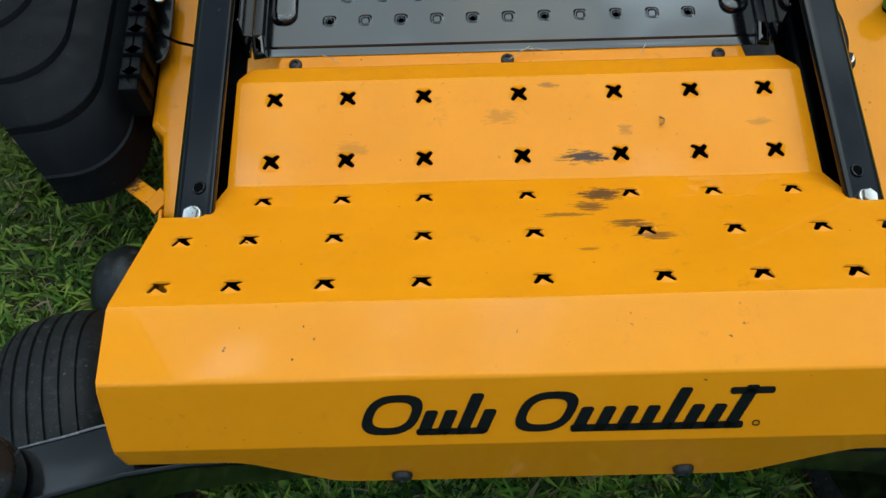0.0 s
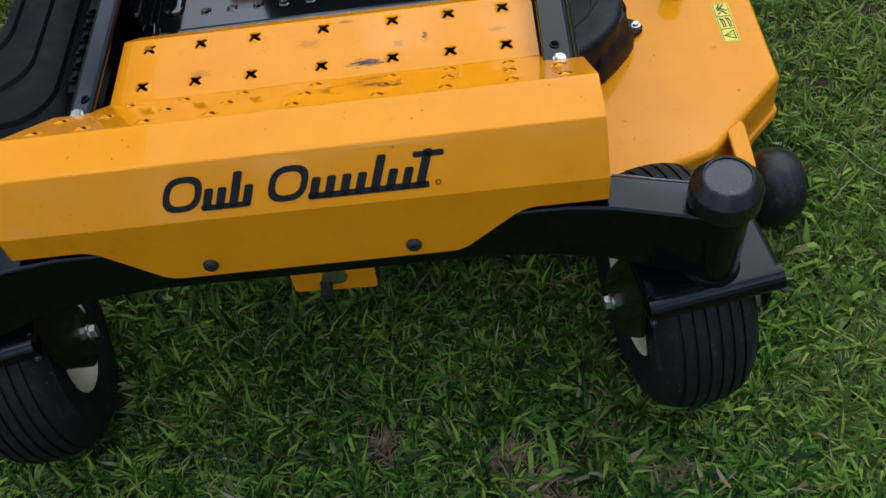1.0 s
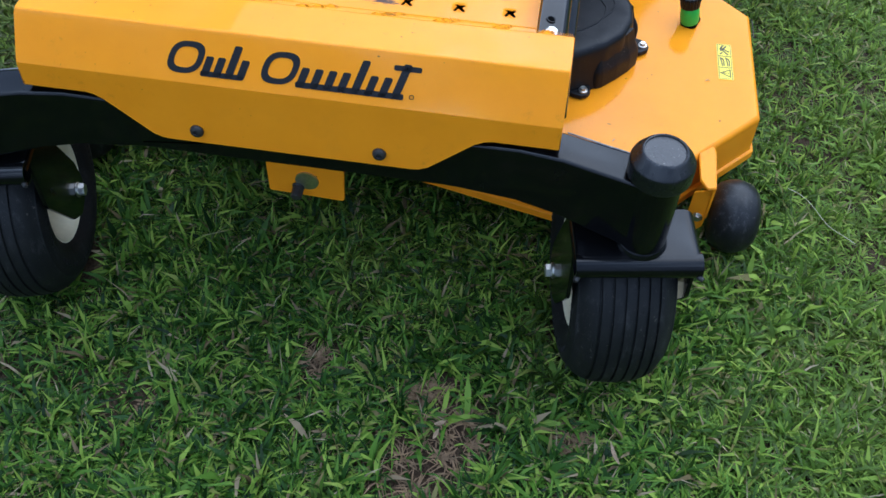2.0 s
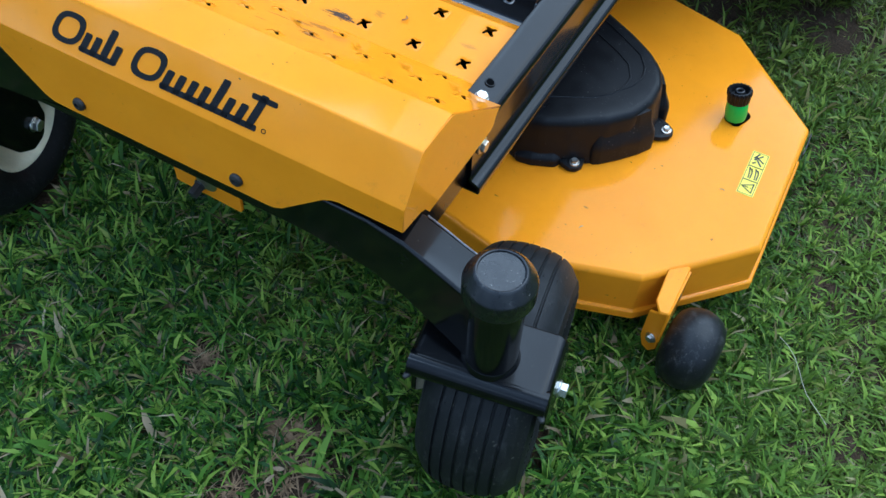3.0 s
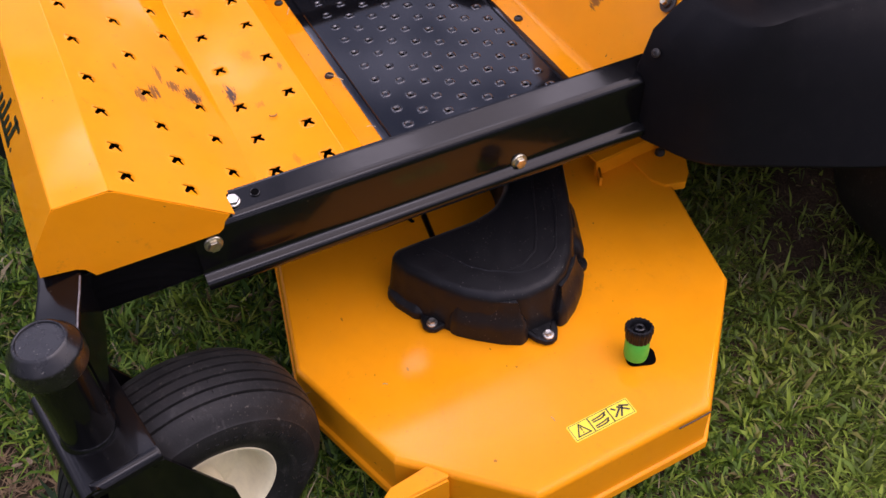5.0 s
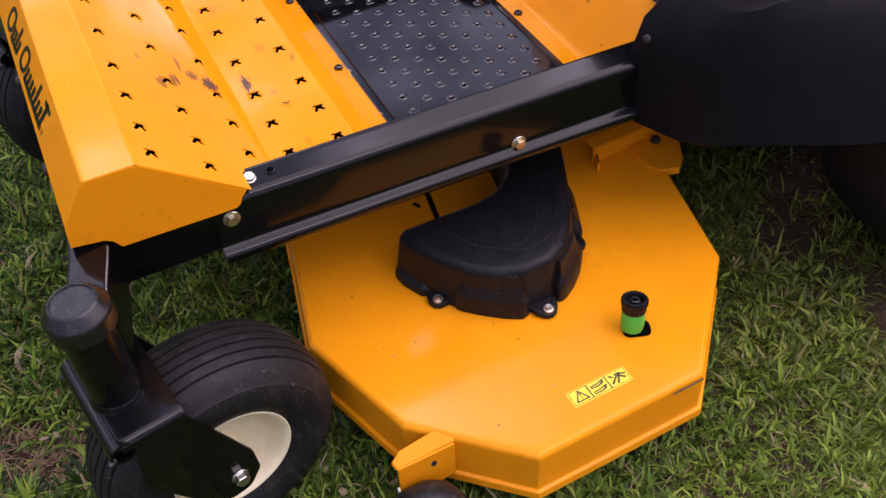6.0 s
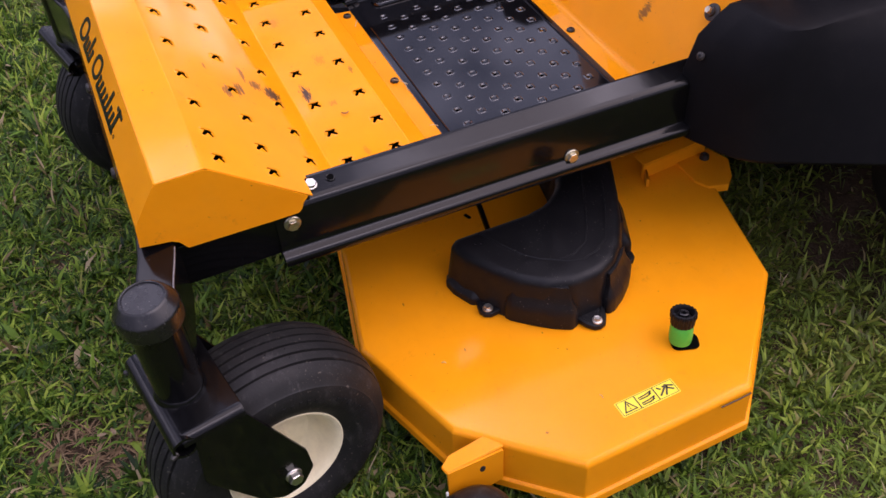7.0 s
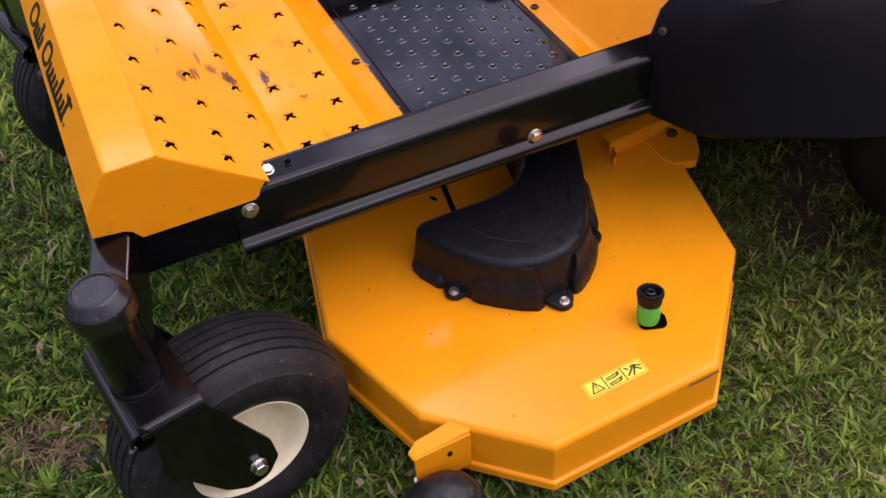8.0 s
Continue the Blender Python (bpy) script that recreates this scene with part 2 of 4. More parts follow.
def rounded(poly, r, n=4):
    """The polygon with its corners rounded by radius r (or one radius a corner)."""
    out = []
    count = len(poly)
    for i in range(count):
        rad = r[i] if isinstance(r, (list, tuple)) else r
        p, a, b = Vector(poly[i]), Vector(poly[i - 1]), Vector(poly[(i + 1) % count])
        u, v = (a - p), (b - p)
        lu, lv = u.length, v.length
        u, v = u / lu, v / lv
        half = math.acos(max(-1, min(1, u.dot(v)))) / 2
        if rad <= 0 or half > radians(88):
            out.append(tuple(p))
            continue
        t = min(rad / math.tan(half), lu * 0.48, lv * 0.48)
        rr = t * math.tan(half)
        c = p + (u + v).normalized() * (rr / math.sin(half))
        s, e = p + u * t - c, p + v * t - c
        ang = s.angle_signed(e)
        for k in range(n + 1):
            w = -ang * k / n
            out.append((c.x + s.x * math.cos(w) - s.y * math.sin(w), c.y + s.x * math.sin(w) + s.y * math.cos(w)))
    return out


def eased(poly, radii, n=5):
    """The polygon with each corner cut back by its radius and bent over; always n + 1 points a corner."""
    out = []
    for i, r in enumerate(radii):
        p, a, b = Vector(poly[i]), Vector(poly[i - 1]), Vector(poly[(i + 1) % len(poly)])
        u, v = a - p, b - p
        s, e = p + u * min(0.45, r / u.length), p + v * min(0.45, r / v.length)
        for k in range(n + 1):
            w = k / n
            out.append(tuple(s * (1 - w) ** 2 + p * 2 * w * (1 - w) + e * w ** 2))
    return out


def at_z(poly, z):
    return [(x, y, z) for x, y in poly]


def slab(poly, z0, z1, bevel=0.002):
    """A plate with softened edges: the polygon from z0 up to z1."""
    b = bevel
    return loft([at_z(offset(poly, -b), z0), at_z(poly, z0 + b), at_z(poly, z1 - b), at_z(offset(poly, -b * 0.35), z1 - b * 0.3), at_z(offset(poly, -b), z1),
                 at_z(offset(poly, -b * 2.5), z1)], True, True)


def box(sx, sy, sz, bevel=0.002):
    return slab([(-sx / 2, -sy / 2), (sx / 2, -sy / 2), (sx / 2, sy / 2), (-sx / 2, sy / 2)], -sz / 2, sz / 2, bevel)


def circle(r, n=24, x=0.0, y=0.0):
    return [(x + r * math.cos(2 * math.pi * i / n), y + r * math.sin(2 * math.pi * i / n)) for i in range(n)]


def turned(profile, n=32, caps=(True, True)):
    """A body of revolution about z: profile rows of radius, height."""
    return loft([at_z(circle(r, n), z) for r, z in profile], *caps)


def sweep(points, radius, n=10):
    """A round bar along points."""
    pts = [Vector(p) for p in points]
    rings = []
    for i, p in enumerate(pts):
        d = (pts[min(i + 1, len(pts) - 1)] - pts[max(i - 1, 0)]).normalized()
        side = d.cross(Vector((0.13, 0.31, 0.94))).normalized()
        up = side.cross(d)
        rings.append([p + side * (radius * math.cos(2 * math.pi * k / n)) + up * (radius * math.sin(2 * math.pi * k / n)) for k in range(n)])
    return loft(rings, True, True)


def facing(m_place, way):
    """A pose at a place whose z axis looks along way."""
    return Matrix.Translation(m_place) @ Vector(way).to_track_quat("Z", "Y").to_matrix().to_4x4()


def hex_bolt(r=0.008, h=0.007, washer=0.0105):
    """A flanged hexagon head, its foot at z = 0."""
    bm = turned([(washer, 0), (washer, 0.0014), (washer * 0.94, 0.0024), (r * 0.95, 0.003)], 24)
    six = [at_z(circle(r * k, 6), z) for k, z in ((0.98, 0.002), (1, 0.003), (1, h - 0.0012), (0.9, h), (0.4, h - 0.0004))]
    return loft(six, True, True, bm)


def dome_bolt(r=0.009, h=0.005):
    return turned([(r, 0), (r, h * 0.35), (r * 0.86, h * 0.75), (r * 0.5, h), (r * 0.42, h * 0.99), (r * 0.36, h * 0.55)], 20)


# ---------------------------------------------------------------- ground
def lawn_soil():
    m = material("soil_and_thatch", (0.05, 0.04, 0.025), 0.95, spec=0.2)
    broad, mid, fine = noise_of(m, 2.2, 6), noise_of(m, 28, 7, 0.75), noise_of(m, 260, 4)
    thatch = blend(m, ramp_of(m, fine, 0.35, 0.65), (0.014, 0.009, 0.005), (0.105, 0.068, 0.036))
    earth = blend(m, ramp_of(m, mid, 0.4, 0.6), thatch, (0.040, 0.024, 0.013))
    green = blend(m, ramp_of(m, mid, 0.34, 0.56), thatch, (0.060, 0.115, 0.024))
    # further out the close turf hides the earth
    away = node(m, "ShaderNodeVectorMath")
    away.operation = "LENGTH"
    link(m, coords(m), away.inputs[0])
    colour = blend(m, ramp_of(m, away.outputs["Value"], 1.25, 1.9), earth, green)
    link(m, blend(m, ramp_of(m, broad, 0.5, 0.75, 0.0, 0.5), colour, thatch), bsdf(m).inputs["Base Color"])
    bump(m, mid, 0.8, 0.02)
    return m


def lawn_blades():
    m = material("grass_blade", (0.06, 0.12, 0.02), 0.5, spec=0.2)
    info = node(m, "ShaderNodeNewGeometry")
    rnd = info.outputs["Random Per Island"]
    ramp = node(m, "ShaderNodeValToRGB")
    stops = [(0.0, (0.007, 0.022, 0.003)), (0.3, (0.032, 0.083, 0.009)), (0.64, (0.106, 0.206, 0.020)), (0.90, (0.30, 0.40, 0.055)), (0.935, (0.20, 0.17, 0.06)), (0.965, (0.14, 0.095, 0.045)), (1.0, (0.40, 0.31, 0.18))]
    e = ramp.color_ramp.elements
    e[0].position, e[0].color = stops[0][0], (*stops[0][1], 1)
    e[1].position, e[1].color = stops[-1][0], (*stops[-1][1], 1)
    for p, c in stops[1:-1]:
        e.new(p).color = (*c, 1)
    link(m, rnd, ramp.inputs["Fac"])
    patch = ramp_of(m, noise_of(m, 3.6, 6, 0.65), 0.56, 0.8)
    place = node(m, "ShaderNodeSeparateXYZ")
    link(m, coords(m), place.inputs[0])
    side = math_of(m, "SUBTRACT", place.outputs["Y"], math_of(m, "MULTIPLY", place.outputs["X"], 0.45))
    patch = math_of(m, "MAXIMUM", patch, ramp_of(m, math_of(m, "ADD", side, math_of(m, "MULTIPLY", noise_of(m, 9, 4), 0.5)), 0.50, 0.95, 0.0, 0.95))
    # turf out in the open: drier, and painted lighter for the sun on it
    east = math_of(m, "ADD", place.outputs["X"], math_of(m, "MULTIPLY", noise_of(m, 6, 5, 0.6), 0.6))
    sunlit_turf = blend(m, ramp_of(m, east, 0.82, 1.25, 0.0, 0.28), ramp.outputs["Color"], (0.30, 0.365, 0.055))
    colour = blend(m, math_of(m, "MULTIPLY", patch, 0.30), sunlit_turf, (0.20, 0.165, 0.045))
    link(m, colour, bsdf(m).inputs["Base Color"])
    b = bsdf(m)
    b.inputs["Transmission Weight"].default_value = 0.0
    glow = node(m, "ShaderNodeBsdfTranslucent")
    link(m, colour, glow.inputs["Color"])
    mix = node(m, "ShaderNodeMixShader", Fac=0.3)
    link(m, b.outputs[0], mix.inputs[1])
    link(m, glow.outputs[0], mix.inputs[2])
    link(m, mix.outputs[0], m.node_tree.nodes["Material Output"].inputs["Surface"])
    link(m, ramp_of(m, rnd, 0, 1, 0.35, 0.6), b.inputs["Roughness"])
    return m


# the last two thin the grass to darken the shaded ground under the fender
BARE_AND_SHADED = [(0.252, -0.388, 0.075), (0.190, -0.318, 0.035), (0.005, -0.295, 0.042), (0.20, -0.475, 0.075), (0.42, -0.37, 0.03), (-0.25, -0.42, 0.03), (0.64, 0.98, 0.10), (0.42, 0.92, 0.08), (0.28, 1.06, 0.12)]


def build_ground():
    soil = lawn_soil()
    bm = bmesh.new()
    bmesh.ops.create_grid(bm, x_segments=120, y_segments=120, size=3.0)
    for v in bm.verts:
        v.co.z = 0.010 * noise.noise((v.co.x * 2.3, v.co.y * 2.3, 0.4)) + 0.004 * noise.noise((v.co.x * 9, v.co.y * 9, 3.0))
    rim = [e for e in bm.edges if e.is_boundary]
    far = bmesh.ops.extrude_edge_only(bm, edges=rim)["geom"]
    for v in far:
        if isinstance(v, bmesh.types.BMVert):
            v.co.x, v.co.y, v.co.z = v.co.x * 130, v.co.y * 130, 0.0
    ground = part("ground", bm, soil)
    tagged(ground, "level lawn soil with brown thatch between the grass", "ground", kind="structure")

    # blades: tapered strips of three lengths, bent over by their own weight
    rng = np.random.default_rng(7)

    def blades(count, inner, near, far, tall, wide, name, label, mat, dry=False, droop=0.95, fine=False):
        """Blades round the mower from inner outwards: dense as far out as near, then thinning to nothing at far."""
        x, y = rng.uniform(-far, far, count) - 0.12, rng.uniform(-far, far, count) + 0.35
        out = np.hypot(x + 0.12, y - 0.35)
        keep = rng.uniform(0, 1, count) < np.clip((far - out) / (far - near), 0, 1) ** 1.5
        keep &= rng.uniform(0, 1, count) < np.clip((out - inner) / 0.4 + 1, 0, 1)
        if fine:
            keep &= rng.uniform(0, 1, count) < 0.4 + 0.6 * np.clip((y + 0.25 * x - 0.05) / 0.25, 0, 1) * np.clip((x - 0.15) / 0.3, 0, 1)
        if dry:
            spot = np.array(BARE_AND_SHADED[:6])[rng.integers(0, 6, count)]
            x = spot[:, 0] + spot[:, 2] * rng.normal(0, 0.55, count)
            y = spot[:, 1] + spot[:, 2] * rng.normal(0, 0.5, count)
            keep[:] = True
        x, y = x[keep], y[keep]
        count = len(x)
        # tufts: blades lean together from shared crowns
        tuft = rng.uniform(0, 1, count) < (0.15 if fine else 0.65)
        cell = 0.042
        jx, jy = np.floor(x / cell), np.floor(y / cell)
        h1 = np.modf(np.abs(np.sin(jx * 12.9898 + jy * 78.233) * 43758.5453))[0]
        h2 = np.modf(np.abs(np.sin(jx * 39.346 + jy * 11.135) * 24634.6345))[0]
        cx, cy = (jx + h1) * cell, (jy + h2) * cell
        x = np.where(tuft, cx + (x - cx) * 0.35, x)
        y = np.where(tuft, cy + (y - cy) * 0.35, y)
        thin = np.ones(count, bool)
        for bx, by, br in ([] if dry else BARE_AND_SHADED):
            d = np.hypot(x - bx, (y - by) * 1.2) / br
            d = d * (1 + 0.35 * np.sin(x * 61 + 3 * np.sin(y * 47)) * np.sin(y * 73 + x * 19))
            thin &= rng.uniform(0, 1, count) > np.clip(1.5 - 0.85 * d, 0, 0.96)
        # gaps between the tufts, a few centimetres wide
        gap = np.sin(x * 67 + 2.3 * np.sin(y * 41)) * np.sin(y * 59 + 2.1 * np.sin(x * 37 + 1.0)) + 0.5 * np.sin(x * 21 + 5 + y * 9) * np.sin(y * 17 + 2 - x * 6)
        if not dry:
            thin &= rng.uniform(0, 1, count) > (0.4 if fine else 0.62) * np.clip(gap * 1.7 - 0.25, 0, 1)
        # sparse where the mower has stood and the ground is dry
        side = y - 0.45 * x + 0.12 * np.sin(x * 14) * np.sin(y * 11)
        thin &= rng.uniform(0, 1, count) > 0.15 * np.clip((side - 0.28) / 0.35, 0, 1) * np.clip((1.5 - side) / 0.5, 0, 1)
        # under the wheels the blades are pressed away
        for wx, wy in ((0.452, -0.168), (-0.483, -0.168)):
            thin &= ~((np.abs(x - wx) < 0.085) & (np.abs(y - wy) < 0.05))
        x, y = x[thin], y[thin]
        n = len(x)
        az = rng.uniform(0, 2 * np.pi, n)
        # taller and lower patches, a hand wide
        swell = 1 + 0.28 * np.sin(x * 23 + 2.1 * np.sin(y * 17)) * np.sin(y * 27 + 1.7 * np.sin(x * 13))
        h = tall * swell * np.clip(rng.normal(1, 0.34, n), 0.35, 2.0)
        w = wide * np.clip(rng.normal(1, 0.38, n), 0.4, 2.0)
        broad = (rng.uniform(0, 1, n) < 0.04) | ((np.sin(x * 9.1 + 2.0) * np.sin(y * 7.7 + x * 3) > 0.55) & (rng.uniform(0, 1, n) < 0.22))
        h, w = np.where(broad, h * 1.25, h), np.where(broad, w * 1.6, w)
        # the turf beside and behind the deck is cut shorter and finer
        short = np.clip((y + 0.25 * x - 0.18 + 0.1 * np.sin(x * 8 + y * 5)) / 0.3, 0, 1) * np.clip((x - 0.2) / 0.3, 0, 1)
        h, w = h * (1 - 0.16 * short), w * (1 - 0.14 * short)
        lean = np.clip(rng.normal(1.25 if dry else droop, 0.2 if dry else 0.36, n), 0.08, 1.55)
        dx, dy = np.cos(az), np.sin(az)
        sx, sy = -dy, dx
        z0 = -0.004
        steps = [(0.0, 0.75), (0.55, 1.0), (1.0, 0.0)]
        co = np.empty((n, 6, 3), np.float32)
        for k, (s, ww) in enumerate(steps):
            a = np.minimum(lean * (0.35 + 0.95 * s), 1.75)
            px, pz = h * s * np.sin(a), h * s * np.cos(a)
            twist = 0.35 * np.sin(az * 3 + s * 2)
            for q, sign in enumerate((-1, 1)):
                half = sign * w * ww / 2
                co[:, 2 * k + q, 0] = x + dx * px + sx * half
                co[:, 2 * k + q, 1] = y + dy * px + sy * half
                co[:, 2 * k + q, 2] = z0 + np.maximum(pz, 0.006 * s) + half * twist
        co = co[:, :5]
        base = np.arange(n)[:, None] * 5
        idx = (base + np.array([[0, 1, 3, 2, 2, 3, 4]])).reshape(-1)
        mesh = bpy.data.meshes.new(name)
        mesh.vertices.add(n * 5)
        mesh.vertices.foreach_set("co", co.reshape(-1))
        mesh.loops.add(len(idx))
        mesh.loops.foreach_set("vertex_index", idx.astype(np.int32))
        mesh.polygons.add(n * 2)
        mesh.polygons.foreach_set("loop_start", (np.arange(n)[:, None] * 7 + np.array([[0, 4]])).reshape(-1).astype(np.int32))
        mesh.update(calc_edges=True)
        mesh.materials.append(mat)
        mesh.polygons.foreach_set("use_smooth", np.ones(n * 2, bool))
        ob = new(name, mesh)
        return tagged(ob, label, "grass", kind="stuff")

    green = lawn_blades()
    blades(1050000, 0.0, 1.3, 2.0, 0.036, 0.0042, "lawn_grass", "thick green lawn grass with broad soft blades", green)
    blades(420000, 1.75, 2.3, 5.0, 0.040, 0.0065, "outer_lawn_grass", "green lawn grass further out round the mower", green)
    blades(900000, 0.0, 1.3, 2.0, 0.026, 0.0023, "fine_grass", "short fine grass between the broad blades", green, fine=True)
    straw = plain("dry_thatch_straw", (0.25, 0.155, 0.075), 0.85, 0.0, 0.8, 45)
    blades(34000, 0.0, 1.3, 2.0, 0.040, 0.0014, "grass_stems", "thin dry creeping stems lying in the lawn", plain("dry_stem", (0.36, 0.29, 0.16), 0.7, 0.0, 0.7, 20), droop=1.3)
    blades(2000, 0.0, 1.3, 2.0, 0.022, 0.0020, "dry_thatch", "pale dry grass clippings matted in bare patches of the lawn", straw, True)


build_ground()

# ---------------------------------------------------------------- the mower
mower = new("riding_mower")
mower.empty_display_size = 0.1
tagged(mower, "yellow and black zero-turn riding mower parked on grass", "mower")

RAMP = [(0.252, 0.371), (0.210, 0.371), (0.201, 0.420), (0.167, 0.443), (0.045, 0.443), (-0.130, 0.577), (-0.193, 0.577), (-0.231, 0.521), (-0.2405, 0.427)]


def profile_line(points, r=0.0045, n=4):
    """The folded section with rounded folds and a support line on each side of a fold: rows of length along it, y, z."""
    pts = [Vector((y, z, 0)) for y, z in points]
    line = [pts[0]]
    for i in range(1, len(pts) - 1):
        p, u, v = pts[i], (pts[i - 1] - pts[i]), (pts[i + 1] - pts[i])
        u, v = u.normalized(), v.normalized()
        half = u.angle(v) / 2
        t = r / math.tan(half)
        a, b = p + u * t, p + v * t
        line += [a + u * 0.004, a]
        for k in range(1, n):
            w = k / n
            line.append(a * (1 - w) ** 2 + p * 2 * w * (1 - w) + b * w ** 2)
        line += [b, b + v * 0.004]
    line.append(pts[-1])
    s, rows = 0.0, []
    for i, p in enumerate(line):
        s += (p - line[i - 1]).length if i else 0
        rows.append((s, p.x, p.y))
    return np.array(rows)


def along(rows, y):
    """The length along the section at which it passes y (before the front face)."""
    upto = int(np.argmin(rows[:, 1])) + 1
    return float(np.interp(-y, -rows[:upto, 1], rows[:upto, 0]))


def cut_sheet(outline, lines, shapes, raise_by, place, rim=0.0):
    """A sheet cut to an outline, creased along lines, with shapes (rings, the innermost a hole or None) pressed into it.
    place(u, v, height) gives the point in space."""
    from mathutils.geometry import delaunay_2d_cdt
    verts, edges, level = [], [], {}

    def loop(points, h):
        start = len(verts)
        verts.extend(Vector(p) for p in points)
        for i in range(len(points)):
            level[(round(points[i][0], 5), round(points[i][1], 5))] = h[i % len(h)] if isinstance(h, tuple) else h
            edges.append((start + i, start + (i + 1) % len(points)))

    loop(outline, rim)
    for a, b in lines:
        start = len(verts)
        verts.extend((Vector(a), Vector(b)))
        edges.append((start, start + 1))
    holes = []
    for rings, pierced in shapes:
        for points, h in rings:
            loop(points, h)
        if pierced:
            holes.append(rings[-1][0])
    out, _, faces, *_ = delaunay_2d_cdt(verts, edges, [], 0, 1e-6)

    def inside(p, poly):
        hit = False
        for i in range(len(poly)):
            (x1, y1), (x2, y2) = poly[i - 1], poly[i]
            if (y1 > p[1]) != (y2 > p[1]) and p[0] < (x2 - x1) * (p[1] - y1) / (y2 - y1) + x1:
                hit = not hit
        return hit

    boxes = [(min(p[0] for p in h), max(p[0] for p in h), min(p[1] for p in h), max(p[1] for p in h), h) for h in holes]
    bm = bmesh.new()
    made = [bm.verts.new(place(v.x, v.y, raise_by * level.get((round(v.x, 5), round(v.y, 5)), 0.0))) for v in out]
    for f in faces:
        c = sum((out[i] for i in f), Vector((0, 0))) / len(f)
        if not inside(c, outline):
            continue
        if any(x0 <= c.x <= x1 and y0 <= c.y <= y1 and inside(c, h) for x0, x1, y0, y1, h in boxes):
            continue
        bm.faces.new([made[i] for i in f])
    for v in [v for v in bm.verts if not v.link_faces]:
        bm.verts.remove(v)
    bmesh.ops.recalc_face_normals(bm, faces=bm.faces)
    return bm


def cross_shape(cx, cy, reach, half):
    """An X with rounded arm ends, as a closed line."""
    out = []
    for k in range(4):
        a = math.pi / 4 + k * math.pi / 2
        d, s = (math.cos(a), math.sin(a)), (-math.sin(a), math.cos(a))
        inner = half * 1.7
        for along_, side in ((inner, -1.0), (reach - half * 0.6, -1.0), (reach, -0.5), (reach, 0.5), (reach - half * 0.6, 1.0)):
            out.append((cx + d[0] * along_ + s[0] * side * half, cy + d[1] * along_ + s[1] * side * half))
    return out


def build_foot_plate():
    rows = profile_line(RAMP)
    length = rows[-1, 0]
    s_narrow, s_tab = along(rows, 0.046), along(rows, -0.006)
    s_f4 = length - 0.061
    edge = [(0.262, 0.0), (0.268, along(rows, 0.222)), (0.280, along(rows, 0.202)), (0.282, along(rows, 0.199)), (0.291, along(rows, 0.176)), (0.292, s_narrow), (0.301, s_tab - 0.004), (0.306, s_tab), (0.343, s_tab), (0.343, s_f4)]
    skirt = [(0.262, s_f4), (0.252, s_f4 + 0.002), (0.240, s_f4 + 0.008), (0.182, length - 0.006), (0.170, length - 0.001), (0.160, length)]
    right = edge + skirt
    outline = right + [(-x, s) for x, s in right[::-1]]
    lines = [((-0.4, s), (0.4, s)) for s, _, _ in rows[1:-1]]
    columns = (-0.2505, -0.1755, -0.0975, 0.0, 0.0975, 0.1755, 0.2505)
    wide = (-0.3095, *columns, 0.3095)
    shapes = []
    for y, xs in ((0.145, columns), (0.072, columns), (0.017, columns), (-0.045, wide), (-0.108, wide)):
        s = along(rows, y)
        for x in xs:
            shapes.append(([(cross_shape(x, s, 0.0152, 0.0064), 0.0), (cross_shape(x, s, 0.0138, 0.0052), 0.0), (cross_shape(x, s, 0.0114, 0.0035), (1.6, 0.6, 0.25, 0.25, 0.6)), (cross_shape(x, s, 0.0106, 0.0025), (2.4, 0.8, 0.25, 0.25, 0.8))], True))

    ys, zs = rows[:, 1], rows[:, 2]

    def place(u, v, h):
        y, z = np.interp(v, rows[:, 0], ys), np.interp(v, rows[:, 0], zs)
        e = 0.0005
        dy = np.interp(v + e, rows[:, 0], ys) - np.interp(v - e, rows[:, 0], ys)
        dz = np.interp(v + e, rows[:, 0], zs) - np.interp(v - e, rows[:, 0], zs)
        k = math.hypot(dy, dz) or 1
        return (u, y + h * dz / k, z - h * dy / k) if h else (u, y, z)

    bm = cut_sheet(outline, lines, shapes, 0.0011, place)
    for f in bm.faces:
        c = f.calc_center_median()
        if f.normal.dot(Vector((0, c.y + 0.1, c.z - 0.2))) < 0:
            f.normal_flip()
    # end walls
    for side in (-1, 1):
        x = side * 0.343
        ring = [(-0.012, 0.4845), (-0.125, 0.572), (-0.132, 0.5755), (-0.190, 0.5765), (-0.197, 0.572), (-0.228, 0.526), (-0.2315, 0.519), (-0.2345, 0.489),
                (-0.196, 0.483), (-0.187, 0.478), (-0.178, 0.464), (-0.060, 0.4615), (-0.030, 0.4615), (-0.024, 0.466), (-0.020, 0.476)]
        vs = [bm.verts.new((x, y, z)) for y, z in ring]
        bm.faces.new(vs if side < 0 else vs[::-1])
    ob = part("foot_plate", bm, PLATE, mower, "yellow folded steel foot plate with stamped crosses and boot scuffs", 40)
    thick = ob.modifiers.new("thickness", "SOLIDIFY")
    thick.thickness, thick.offset = 0.0012, -1
    # fixings
    for x in (-0.245, -0.004, 0.235):
        part("plate_bolt", put(dome_bolt(0.0075, 0.005), pose(x, 0.2385, 0.3712)), DARKBOLT, ob)
    for x in (-0.120, 0.120):
        part("front_bolt", put(dome_bolt(0.009, 0.006), facing((x, -0.2393, 0.447), (0, -1, 0.1))), DARKBOLT, ob)
    return ob


foot_plate = build_foot_plate()


